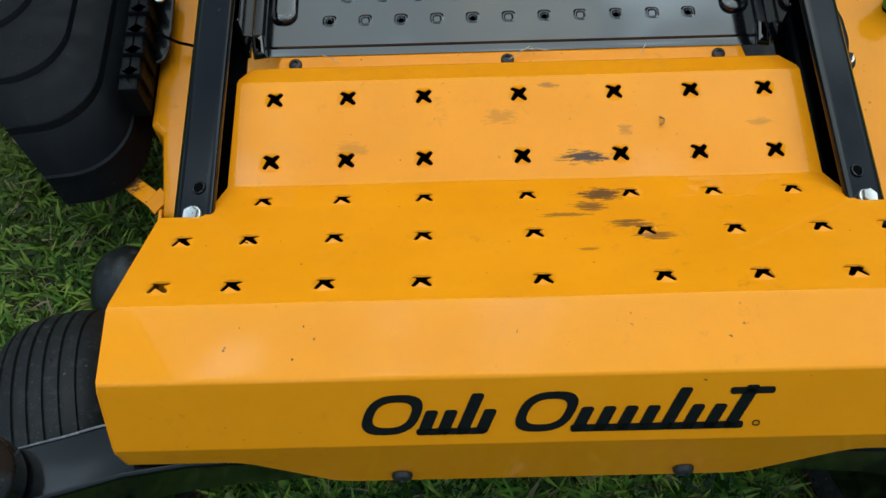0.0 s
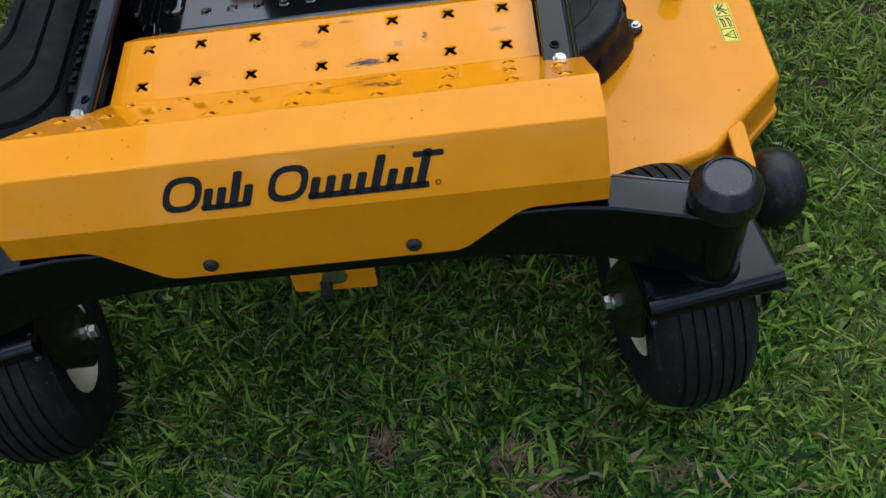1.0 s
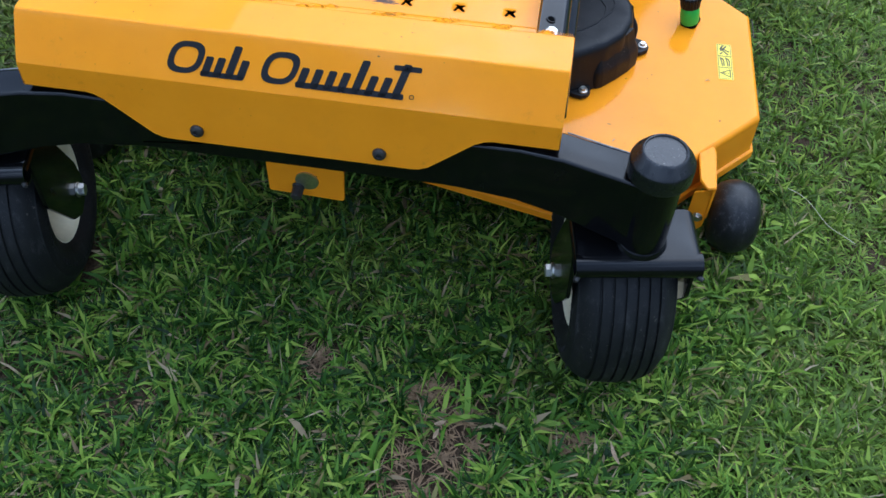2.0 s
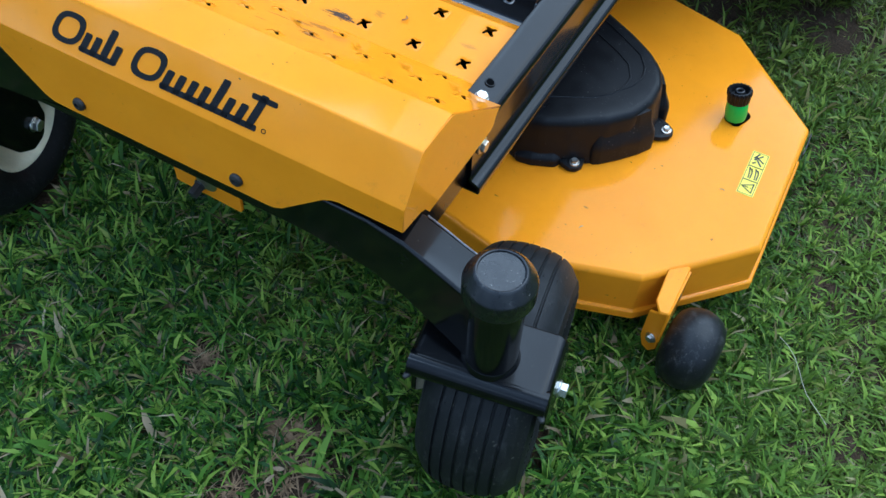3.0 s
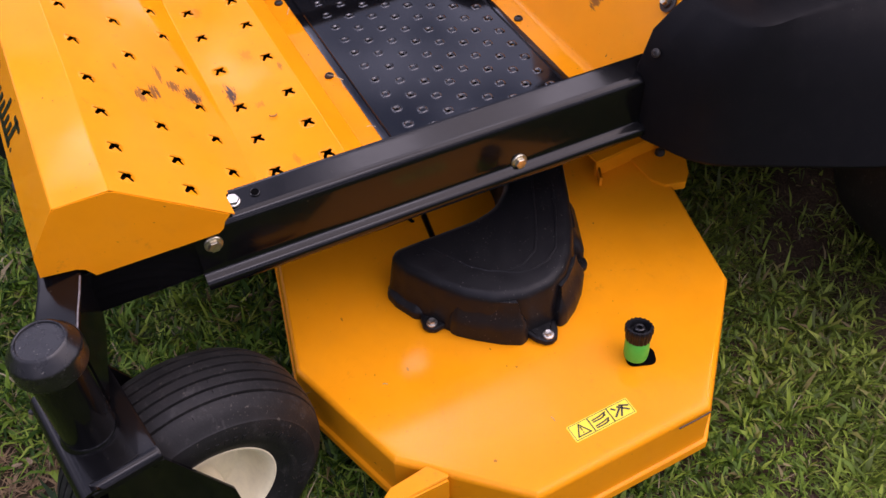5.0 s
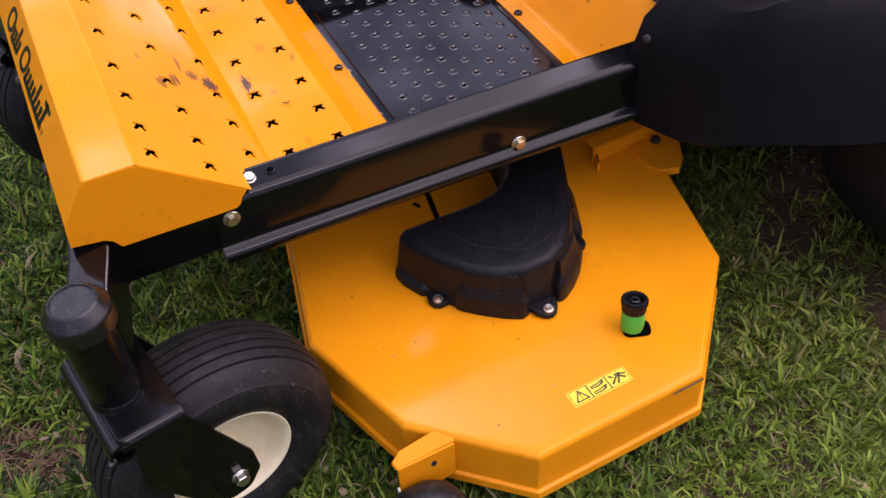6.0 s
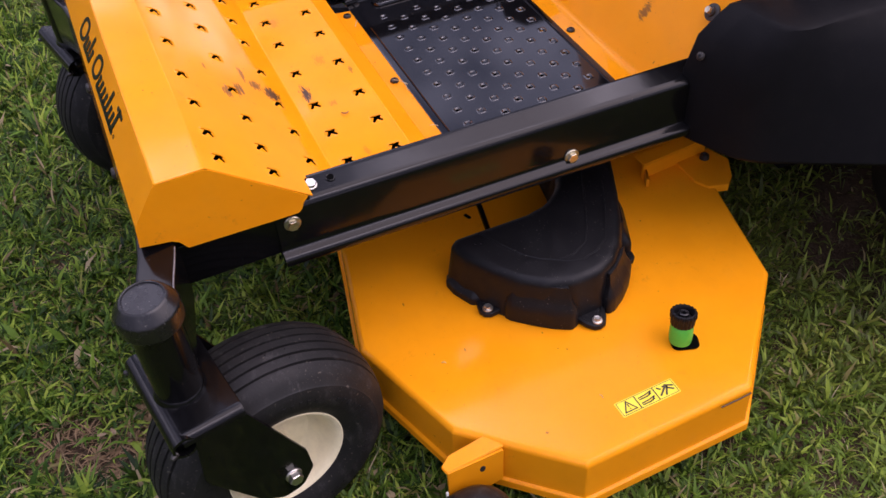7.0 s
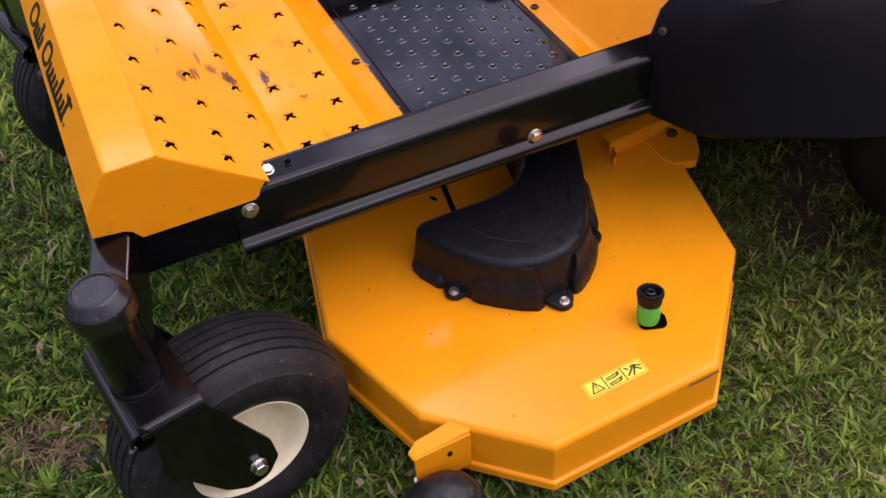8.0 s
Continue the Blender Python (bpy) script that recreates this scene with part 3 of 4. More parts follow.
def build_emblem():
    """The maker's mark as plain slanted loops and bars of its size and colour."""
    top, low = Vector((0, -0.1957, 0.5731)), Vector((0, -0.2288, 0.5244))
    down = (low - top).normalized()
    out = Vector((0, down.z, -down.y))
    base = low - down * 0.008

    def lay(x, v, h):
        return Vector((x, 0, 0)) + base - down * v + out * h

    def bar(x0, x1, v0, v1, lean=0.35):
        """From x0 to x1 at heights v0 to v1 over the base line, slanted."""
        quad = rounded([(x0 + lean * v0, v0), (x1 + lean * v0, v0), (x1 + lean * v1, v1), (x0 + lean * v1, v1)], 0.0022, 3)
        part("mark_bar", loft([[lay(x, v, h) for x, v in quad] for h in (0.0004, 0.0008)], False, True), DECAL, foot_plate)

    def ring(cx, half_w, v0, v1, band, lean=0.35):
        """A slanted closed loop."""
        mid, hv = (v0 + v1) / 2, (v1 - v0) / 2
        rows = []
        for inner, h in ((0, 0.0004), (0, 0.0008), (1, 0.0008), (1, 0.0004)):
            a, b = half_w - band * inner, hv - band * 0.9 * inner
            row = []
            for w in range(28):
                c, d = math.cos(2 * math.pi * w / 28), math.sin(2 * math.pi * w / 28)
                x, v = a * math.copysign(abs(c) ** 0.75, c), mid + b * math.copysign(abs(d) ** 0.75, d)
                row.append(lay(cx + x + lean * v, v, h))
            rows.append(row)
        part("mark_loop", loft(rows), DECAL, foot_plate)

    ring(-0.129, 0.022, 0.0, 0.040, 0.0078)
    ring(-0.010, 0.022, 0.0, 0.040, 0.0078)
    for x, h in ((-0.104, 0.024), (-0.089, 0.024), (-0.074, 0.040), (-0.059, 0.024), (0.016, 0.024), (0.033, 0.024), (0.050, 0.024), (0.067, 0.024), (0.084, 0.041), (0.101, 0.024), (0.118, 0.024), (0.134, 0.042)):
        bar(x, x + 0.0100, 0.0, h)
    bar(-0.104, -0.050, -0.001, 0.0055, 0.0)
    bar(0.016, 0.150, -0.001, 0.0062, 0.0)
    bar(0.136, 0.170, 0.0335, 0.0400, 0.0)
    ring(0.160, 0.003, 0.001, 0.0065, 0.0009, 0.0)


build_emblem()


def build_rails():
    outer = [(0.294, 0.4735), (0.294, 0.4775), (0.296, 0.4800), (0.300, 0.4800), (0.304, 0.4778), (0.326, 0.4720), (0.3315, 0.4695), (0.3355, 0.4650), (0.337, 0.4590),
             (0.337, 0.404), (0.337, 0.3960), (0.3385, 0.3930), (0.3450, 0.3900), (0.3490, 0.3870), (0.3503, 0.3835), (0.3503, 0.3775), (0.3480, 0.3735),
             (0.300, 0.3735), (0.300, 0.3765), (0.3455, 0.3765), (0.3465, 0.3790), (0.3465, 0.3820), (0.345, 0.3845), (0.337, 0.3880), (0.333, 0.3940), (0.333, 0.4600), (0.330, 0.4660)]
    for side in (1, -1):
        ring = [(x, z) for x, z in outer]
        stations = [(-0.062, 0.0, 0.002), (-0.060, 0.0, 0.002), (0.62, -0.011, -0.010), (0.72, -0.013, -0.012)]
        bm = loft([[(x, y, z + (a if z > 0.42 else b)) for x, z in ring] for y, a, b in stations], True, True)
        if side < 0:
            mirrored(bm)
        rail = part("frame_rail", bm, RAIL, mower, "gloss black steel channel frame rail", 50)
        part("rail_bolt", put(hex_bolt(0.0082, 0.0065, 0.0095), pose(side * 0.314, -0.001, 0.4752, 0, side * 14, 20)), ZINC, rail, "bright zinc bolt")
        part("rail_hole", put(turned([(0.0068, 0.0), (0.0064, 0.0007), (0.0056, 0.0009), (0.0048, 0.0004), (0.0047, 0.0)], 20, (False, False)), pose(side * 0.311, 0.0285, 0.4757, 0, side * 14, 0)), RAIL, rail)
        # black disc on the solid rail, painted as the dark of the hole
        part("hole_shadow", put(turned([(0.0052, 0.0), (0.0048, 0.0003)], 18), pose(side * 0.311, 0.0285, 0.4760, 0, side * 14, 0)), HOLE_SHADE, rail)
        part("side_bolt", put(hex_bolt(0.0085, 0.008, 0.012), facing((side * 0.337, -0.040, 0.441), (side, 0, 0))), YZINC, rail, "yellow zinc bolt")
        part("side_bolt", put(hex_bolt(0.0085, 0.008, 0.012), facing((side * 0.337, 0.390, 0.392), (side, 0, 0))), YZINC, rail, "yellow zinc bolt")
    # dark tray added so that the openings above it look shaded
    part("under_tray", put(box(0.56, 0.40, 0.004, 0.001), pose(0, 0.02, 0.352)), DARKBOLT, mower, "added black tray that keeps the foot plate openings dark")
    # black sheet added close under the plate; its colour is the shade inside
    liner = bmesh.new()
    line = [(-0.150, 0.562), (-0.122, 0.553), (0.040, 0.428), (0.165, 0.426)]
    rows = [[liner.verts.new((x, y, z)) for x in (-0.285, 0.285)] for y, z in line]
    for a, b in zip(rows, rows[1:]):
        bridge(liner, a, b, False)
    shade_sheet_ob = part("liner", liner, HOLE_SHADE, mower, "added matt black sheet giving the shade inside the foot plate crosses")
    depth = shade_sheet_ob.modifiers.new("thickness", "SOLIDIFY")
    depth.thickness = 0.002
    # another added black sheet, shade for the pierced dimples of the pan
    part("pan_liner", put(box(0.60, 0.27, 0.003, 0.001), pose(0, 0.410, 0.352)), HOLE_SHADE, mower, "added matt black sheet giving the shade below the floor pan holes")
    # inner frame tubes beneath the foot plate and the cross beam
    for side in (1, -1):
        part("frame_tube", put(box(0.042, 0.19, 0.072, 0.004), pose(side * 0.311, -0.115, 0.4235)), FRAME, mower)
    poly = rounded([(-0.297, 0.386), (-0.20, 0.393), (0.20, 0.393), (0.297, 0.386), (0.297, 0.474), (-0.297, 0.474)], 0.004, 2)
    beam = slab(poly, -0.022, 0.022, 0.003)
    part("front_beam", put(beam, pose(0, -0.209, 0, 90, 0, 0)), FRAME, mower, "black front cross beam")
    lug = slab(rounded([(-0.066, 0.271), (0.046, 0.266), (0.054, 0.40), (-0.062, 0.40)], 0.004, 2), -0.003, 0.003, 0.001)
    lug_ob = part("front_lug", put(lug, pose(0, -0.172, 0, 90, 0, 0)), DECK, mower, "yellow steel lug below the beam")
    part("lug_bolt", put(hex_bolt(0.0085, 0.020, 0.0095), facing((-0.020, -0.175, 0.288), (0, -1, -0.2))), DARKBOLT, lug_ob)
    part("lug_washer", put(turned([(0.017, 0), (0.017, 0.0025), (0.01, 0.0028)], 24), facing((-0.006, -0.175, 0.303), (0, -1, 0))), YZINC, lug_ob)


build_rails()


def square(cx, cy, h, r=0.0):
    return rounded([(cx - h, cy - h), (cx + h, cy - h), (cx + h, cy + h), (cx - h, cy + h)], h * 0.6, 3)


def build_floor_pan():
    X0, X1, Y0, Y1 = -0.296, 0.296, 0.250, 0.566
    outline = rounded([(X0, Y0), (X1, Y0), (X1, Y1), (X0, Y1)], 0.012, 4)
    steps = ((0.0015, 0.0), (0.010, 0.3), (0.0115, -2.6), (0.0155, -2.6), (0.0175, 0.0), (0.021, 0.0))
    shapes = [([(offset(outline, -d), h) for d, h in steps], False)]
    for row in range(8):
        y = 0.298 + row * 0.0335
        odd = row % 2
        for col in range(-5, 6 - odd):
            x = col * 0.0416 + odd * 0.0208
            pierced = (col + row // 2) % 2 == (0 if odd else 1)
            rings = [(square(x, y, 0.0086), 0.0), (square(x, y, 0.0076), 0.0), (square(x, y, 0.0063), 0.75), (square(x, y, 0.0056), 0.9), (square(x, y, 0.0048), 0.6), (square(x, y, 0.0036), -1.0)]
            if pierced:
                rings.append((circle(0.0033, 10, x, y), -1.3))
            shapes.append((rings, pierced))
    bm = cut_sheet(outline, [], shapes, 0.001, lambda u, v, h: (u, v, 0.3728 + h), -0.4)
    for f in bm.faces:
        if f.normal.z < 0:
            f.normal_flip()
    ob = part("floor_pan", bm, PAN, mower, "gloss black embossed floor pan, dusty at its edges", 40)
    thick = ob.modifiers.new("thickness", "SOLIDIFY")
    thick.thickness, thick.offset = 0.002, -1
    # upright beads pressed at both ends
    for side in (-1, 1):
        bead = slab(rounded([(-0.0165, -0.082), (0.0165, -0.082), (0.0165, 0.082), (-0.0165, 0.082)], 0.014, 5), 0, 0.010, 0.0045)
        part("pan_bead", put(bead, pose(side * 0.262, 0.377, 0.3695)), PAN, ob)
        # turned-up corner tabs and the side wall of the pan
        part("pan_tab", put(box(0.014, 0.030, 0.012, 0.004), pose(side * 0.287, 0.261, 0.377, 0, 0, side * -8)), PAN, ob)
        part("pan_wall", put(box(0.004, 0.316, 0.070, 0.0015), pose(side * 0.2985, 0.408, 0.405)), PAN, ob)
    return ob


build_floor_pan()


def build_seat_panel():
    rows = profile_line([(0.560, 0.3705), (0.602, 0.372), (0.699, 0.502), (0.80, 0.66), (0.83, 0.80)], 0.018, 6)
    bm = bmesh.new()
    grid = []
    for s, y, z in rows:
        grid.append([bm.verts.new((x, y, z)) for x in (-0.345, -0.30, -0.15, 0, 0.15, 0.30, 0.345)])
    for a, b in zip(grid, grid[1:]):
        bridge(bm, a, b, False)
    bmesh.ops.recalc_face_normals(bm, faces=bm.faces)
    for f in bm.faces:
        if f.normal.z - f.normal.y < 0:
            f.normal_flip()
    ob = part("seat_base_panel", bm, PANEL, mower, "yellow steel seat base panel behind the floor pan", 40)
    thick = ob.modifiers.new("thickness", "SOLIDIFY")
    thick.thickness, thick.offset = 0.0026, -1
    for x in (-0.235, 0.004, 0.243):
        part("panel_bolt", put(dome_bolt(0.0075, 0.005), pose(x, 0.578, 0.3714)), DARKBOLT, ob)
    part("panel_washer", put(turned([(0.014, 0), (0.014, 0.003), (0.009, 0.004), (0.008, 0.009), (0.002, 0.010)], 20), facing((0.243, 0.692, 0.497), (0, -0.8, 0.6))), DARKBOLT, ob)
    part("panel_washer", put(hex_bolt(0.006, 0.014, 0.007), facing((0.243, 0.691, 0.498), (0, -0.8, 0.6))), YZINC, ob)


build_seat_panel()

DECK_Z = 0.165
DECK_LINE = [(0.356, 0.014), (0.557, 0.080), (0.692, 0.223), (0.683, 0.503), (0.505, 0.670), (0.285, 0.722), (0.0, 0.80), (-0.40, 0.80), (-0.478, 0.70), (-0.480, 0.296), (-0.463, 0.279), (-0.450, 0.157), (-0.30, 0.10), (-0.05, 0.10), (0.141, 0.061)]


def build_deck():
    # pressed top with a soft edge, upright skirt and a rolled lip
    rings = [(-0.016, 0.0), (-0.009, 0.0), (-0.0065, -0.0006), (-0.003, -0.003), (-0.0008, -0.0065), (0.0, -0.010), (0.001, -0.077), (0.002, -0.080), (0.006, -0.0815), (0.0075, -0.0835), (0.0075, -0.097), (0.0045, -0.097), (0.002, -0.085)]
    bm = loft([at_z(rounded(offset(DECK_LINE, d), 0.006, 3), DECK_Z + z) for d, z in rings], True, False)
    deck = part("mower_deck", bm, DECK, mower, "yellow stamped steel cutting deck, lightly scratched", 40)

    # belt cover: a tapered shell, swollen at its foot between the bolted feet
    crest = [(0.284, 0.204), (0.322, 0.214), (0.362, 0.236), (0.405, 0.266), (0.434, 0.299), (0.448, 0.340), (0.446, 0.384), (0.430, 0.416), (0.404, 0.441), (0.362, 0.468), (0.297, 0.501), (0.19, 0.548), (0.09, 0.58), (0.06, 0.47), (0.19, 0.448), (0.243, 0.424), (0.276, 0.386), (0.285, 0.345)]
    rings = [(0.014, 0.0), (0.014, 0.004), (0.012, 0.007), (0.0095, 0.030), (0.006, 0.062), (0.0045, 0.074), (0.002, 0.081), (-0.003, 0.0855), (-0.009, 0.087), (-0.024, 0.0872), (-0.032, 0.0874)]
    bm = loft([at_z(rounded(offset(crest, d), 0.055, 4), DECK_Z + 0.001 + z) for d, z in rings], False, True)
    cover = part("belt_cover", bm, COVER, mower, "dusty black moulded plastic belt cover", 38)
    # moulded lines round the top
    top = DECK_Z + 0.0882
    for path in ([(0.290, 0.253), (0.333, 0.276), (0.366, 0.294), (0.388, 0.316), (0.400, 0.340), (0.401, 0.364), (0.386, 0.392), (0.360, 0.410), (0.324, 0.429), (0.262, 0.460), (0.21, 0.486)],
                 [(0.392, 0.324), (0.410, 0.350), (0.417, 0.374), (0.411, 0.399), (0.394, 0.423), (0.356, 0.446), (0.324, 0.464), (0.27, 0.490)]):
        ridge = put(sweep([(x, y, 0) for x, y in path], 0.0021, 6), Matrix.Translation((0, 0, top)) @ Matrix.Diagonal((1, 1, 0.75, 1)))
        part("cover_ridge", ridge, COVER, cover)
    # feet with bolts
    for (x, y, turn) in ((0.378, 0.224, -48), (0.478, 0.364, 2), (0.378, 0.480, 62)):
        foot = slab(rounded([(-0.026, -0.028), (-0.002, -0.019), (0.010, -0.010), (0.013, 0.0), (0.010, 0.010), (-0.002, 0.019), (-0.026, 0.028)], 0.006, 3), 0, 0.011, 0.003)
        part("cover_foot", put(foot, pose(x, y, DECK_Z, 0, 0, turn)), COVER, cover)
        if y < 0.45:
            part("cover_bolt", put(hex_bolt(0.0058, 0.007, 0.0085), pose(x + 0.001, y, DECK_Z + 0.011, 0, 0, 15)), ZINC, cover, "small zinc bolt")
    # swollen lengths of the foot
    for plan, high in (([(0.400, 0.242), (0.411, 0.249), (0.434, 0.273), (0.456, 0.300), (0.471, 0.325), (0.466, 0.340), (0.42, 0.345), (0.385, 0.290), (0.375, 0.26)], 0.052),
                       ([(0.469, 0.390), (0.466, 0.404), (0.452, 0.427), (0.430, 0.452), (0.409, 0.469), (0.38, 0.465), (0.40, 0.43), (0.43, 0.38)], 0.046),
                       ([(0.376, 0.491), (0.342, 0.505), (0.295, 0.524), (0.262, 0.532), (0.27, 0.49), (0.36, 0.45)], 0.044),
                       ([(0.286, 0.187), (0.318, 0.192), (0.352, 0.207), (0.360, 0.220), (0.34, 0.24), (0.29, 0.22)], 0.022)):
        bulge = loft([at_z(rounded(offset(plan, d), 0.010, 4), DECK_Z + z) for d, z in ((0.0, 0.001), (0.0, high * 0.50), (-0.0018, high * 0.68), (-0.0055, high * 0.84), (-0.0095, high), (-0.0125, high * 1.22), (-0.015, high * 1.5))], False, True)
        part("cover_swell", bulge, COVER, cover)
    # thin black slab painted as the dark of an open slot
    slot = slab(rounded([(-0.008, -0.0035), (0.008, -0.0035), (0.008, 0.0035), (-0.008, 0.0035)], 0.003, 3), 0.0002, 0.0008, 0.0002)
    part("deck_slot", put(slot, pose(0.158, 0.291, DECK_Z, 0, 0, 20)), HOLE_SHADE, deck)
    chip = sweep([(0.6868, 0.499, 0.1590), (0.6880, 0.478, 0.1586), (0.6884, 0.462, 0.1588), (0.6885, 0.446, 0.1580)], 0.0011, 6)
    part("paint_chip", chip, DARKBOLT, deck, "dark chipped edge")
    # rod and bracket under the frame
    part("lift_rod", sweep([(0.225, 0.262, 0.33), (0.228, 0.285, 0.245), (0.232, 0.303, 0.165)], 0.005), FRAME, deck)
    part("deck_bracket", put(box(0.005, 0.140, 0.030, 0.0015), pose(0.208, 0.684, DECK_Z + 0.0145, 0, 0, 4)), DECK, deck, "yellow welded hanger bracket")
    part("bracket_tab", put(box(0.030, 0.140, 0.004, 0.0012), pose(0.194, 0.684, DECK_Z + 0.0305, 0, 0, 4)), DECK, deck)
    part("bracket_tab", put(box(0.034, 0.005, 0.020, 0.0015), pose(0.224, 0.616, DECK_Z + 0.010, 0, 0, -24)), DECK, deck)
    tab = slab(rounded([(0.190, 0.690), (0.268, 0.690), (0.292, 0.703), (0.303, 0.738), (0.286, 0.757), (0.244, 0.780), (0.200, 0.765)], 0.004, 2), DECK_Z - 0.012, DECK_Z + 0.005, 0.002)
    part("rear_tab", tab, DECK, deck, "notched yellow rear tab of the deck")
    part("tab_bolt", put(dome_bolt(0.009, 0.010), pose(0.222, 0.742, DECK_Z + 0.005)), DARKBOLT, deck, "dark rubber stop")

    # washout coupling on the deck
    # plate in flat black stands for the dark of a hole in the deck
    slot = slab(rounded([(-0.016, -0.018), (0.016, -0.018), (0.018, 0.024), (-0.012, 0.026)], 0.010, 4), 0, 0.004, 0.0015)
    port = part("washout_port", put(slot, pose(0.566, 0.461, DECK_Z, 0, 0, -18)), HOLE_SHADE, mower, "flat black plate drawn as the dark hole beside the hose coupling")
    tilt = pose(0.5660, 0.4570, DECK_Z + 0.003, -6.0, -9.0, 0) @ Matrix.Diagonal((1.04, 1.04, 1.0, 1))
    sleeve = turned([(0.0130, 0), (0.0155, 0.002), (0.0168, 0.008), (0.0173, 0.018), (0.0170, 0.028), (0.0160, 0.034), (0.0150, 0.036)], 32)
    part("green_sleeve", put(sleeve, tilt), GREEN, port, "bright green plastic sleeve")
    collar = bmesh.new()
    rings = []
    for r, z in ((0.0150, 0.034), (0.0174, 0.036), (0.0178, 0.041), (0.0182, 0.047), (0.0196, 0.050), (0.0198, 0.055), (0.0188, 0.058), (0.0152, 0.0585), (0.0136, 0.056), (0.0124, 0.048)):
        ring = []
        for k in range(72):
            ridge = (0.0016 if r > 0.018 else 0.0010) if (k // 2) % 2 and r > 0.017 else 0.0
            a = 2 * math.pi * k / 72
            ring.append(((r - ridge) * math.cos(a), (r - ridge) * math.sin(a), z))
        rings.append(ring)
    loft(rings, True, True, collar)
    part("coupling_collar", put(collar, tilt), COVER, port, "ribbed black collar")
    part("coupling_core", put(turned([(0.0075, 0.046), (0.0075, 0.0560), (0.0060, 0.0570), (0.0035, 0.0565), (0.0030, 0.050)], 24), tilt), CAP, port)

    # warning label: frame, three fields and simple signs
    lx, ly, lw, ll = 0.6315, 0.358, 0.0275, 0.099
    sticker = part("warning_label", put(slab(rounded([(-ll / 2, -lw / 2), (ll / 2, -lw / 2), (ll / 2, lw / 2), (-ll / 2, lw / 2)], 0.002, 3), 0, 0.0006, 0.0002), pose(lx, ly, DECK_Z + 0.0003, 0, 0, 92)), STICKER, mower, "yellow warning label with black signs")
    ink = bmesh.new()

    def line(x0, y0, x1, y1, w=0.0009):
        a, b = Vector((x0, y0, 0)), Vector((x1, y1, 0))
        d = (b - a).normalized() * (w / 2)
        n = Vector((-d.y, d.x, 0))
        ink.faces.new([ink.verts.new(p) for p in (a - d - n, b + d - n, b + d + n, a - d + n)])

    for x0, x1 in ((-0.047, -0.0175), (-0.0165, 0.014), (0.015, 0.047)):
        for seg in ((x0, -0.0117, x1, -0.0117), (x1, -0.0117, x1, 0.0117), (x1, 0.0117, x0, 0.0117), (x0, 0.0117, x0, -0.0117)):
            line(*seg, w=0.0009)
    for seg in ((-0.042, -0.008, -0.0225, -0.008), (-0.0225, -0.008, -0.0322, 0.009), (-0.0322, 0.009, -0.042, -0.008)):
        line(*seg, w=0.0019)
    line(-0.0322, -0.001, -0.0322, 0.0045, 0.0016)
    line(-0.0322, -0.0048, -0.0322, -0.0042, 0.0016)
    for dy in (0.005, -0.005):
        for seg in ((-0.012, dy, 0.000, dy + 0.001), (-0.012, dy - 0.003, 0.000, dy - 0.003), (0.0, dy + 0.001, 0.009, dy + 0.003), (0.0, dy - 0.003, 0.008, dy - 0.001), (0.004, dy - 0.0025, 0.010, dy + 0.003)):
            line(*seg, w=0.0020)
    for seg in ((0.020, -0.006, 0.030, 0.002), (0.028, -0.008, 0.036, 0.004), (0.030, 0.006, 0.042, -0.004), (0.034, 0.007, 0.044, 0.002), (0.021, 0.007, 0.024, 0.004)):
        line(*seg, w=0.0028)
    bmesh.ops.recalc_face_normals(ink, faces=ink.faces)
    part("label_print", put(ink, pose(lx, ly, DECK_Z + 0.0013, 0, 0, 92)), STICKER_INK, sticker)

    # roller that keeps the deck off high ground
    strap = loft([at_z(rounded(offset([(0.584, 0.116), (0.588, 0.060), (0.600, 0.043), (0.614, 0.046), (0.612, 0.140)], d), 0.004, 3), z) for d, z in ((-0.001, 0.1595), (0.0, 0.161), (0.0, 0.1635), (-0.0015, 0.1655))], True, True)
    for v in strap.verts:
        v.co.z -= max(0.0, 0.110 - v.co.y) * 0.11
    arm = part("roller_bracket", strap, DECK, mower, "bent yellow steel roller bracket")
    swap = Matrix(((0, 0, 1, 0), (1, 0, 0, 0), (0, 1, 0, 0), (0, 0, 0, 1)))
    cheek = slab(rounded([(0.047, 0.078), (0.076, 0.070), (0.132, 0.088), (0.134, 0.160), (0.047, 0.157)], 0.004, 3), -0.0025, 0.0025, 0.001)
    part("bracket_cheek", put(cheek, Matrix.Translation((0.6125, 0, 0)) @ swap), DECK, arm)
    # dark disc painted in place of a cut hole
    part("bracket_hole", put(turned([(0.0045, 0), (0.004, 0.0006)], 14), facing((0.6152, 0.100, 0.135), (1, 0, 0)) @ Matrix.Diagonal((1, 1.5, 1, 1))), DARKBOLT, arm)
    tongue = slab(rounded([(-0.016, 0.128), (-0.017, 0.062), (-0.009, 0.040), (0.004, 0.038), (0.014, 0.056), (0.016, 0.150)], 0.003, 2), -0.0025, 0.0025, 0.001)
    part("bracket_tongue", put(tongue, pose(0.600, 0.056, 0, 0, 0, -20) @ Matrix(((1, 0, 0, 0), (0, 0, -1, 0), (0, 1, 0, 0), (0, 0, 0, 1)))), STRAP, arm, "rusty bolted tongue of the bracket")
    ball = [(0.004, -0.042), (0.030, -0.041), (0.046, -0.036), (0.056, -0.026), (0.062, -0.012), (0.064, 0.0), (0.062, 0.012), (0.056, 0.026), (0.046, 0.036), (0.030, 0.041), (0.012, 0.042), (0.011, 0.038), (0.004, 0.038)]
    part("roller_wheel", put(turned(ball, 40), pose(0.660, 0.064, 0.076, 0, 90, 0)), ROLLER, arm, "scuffed black anti-scalp roller")
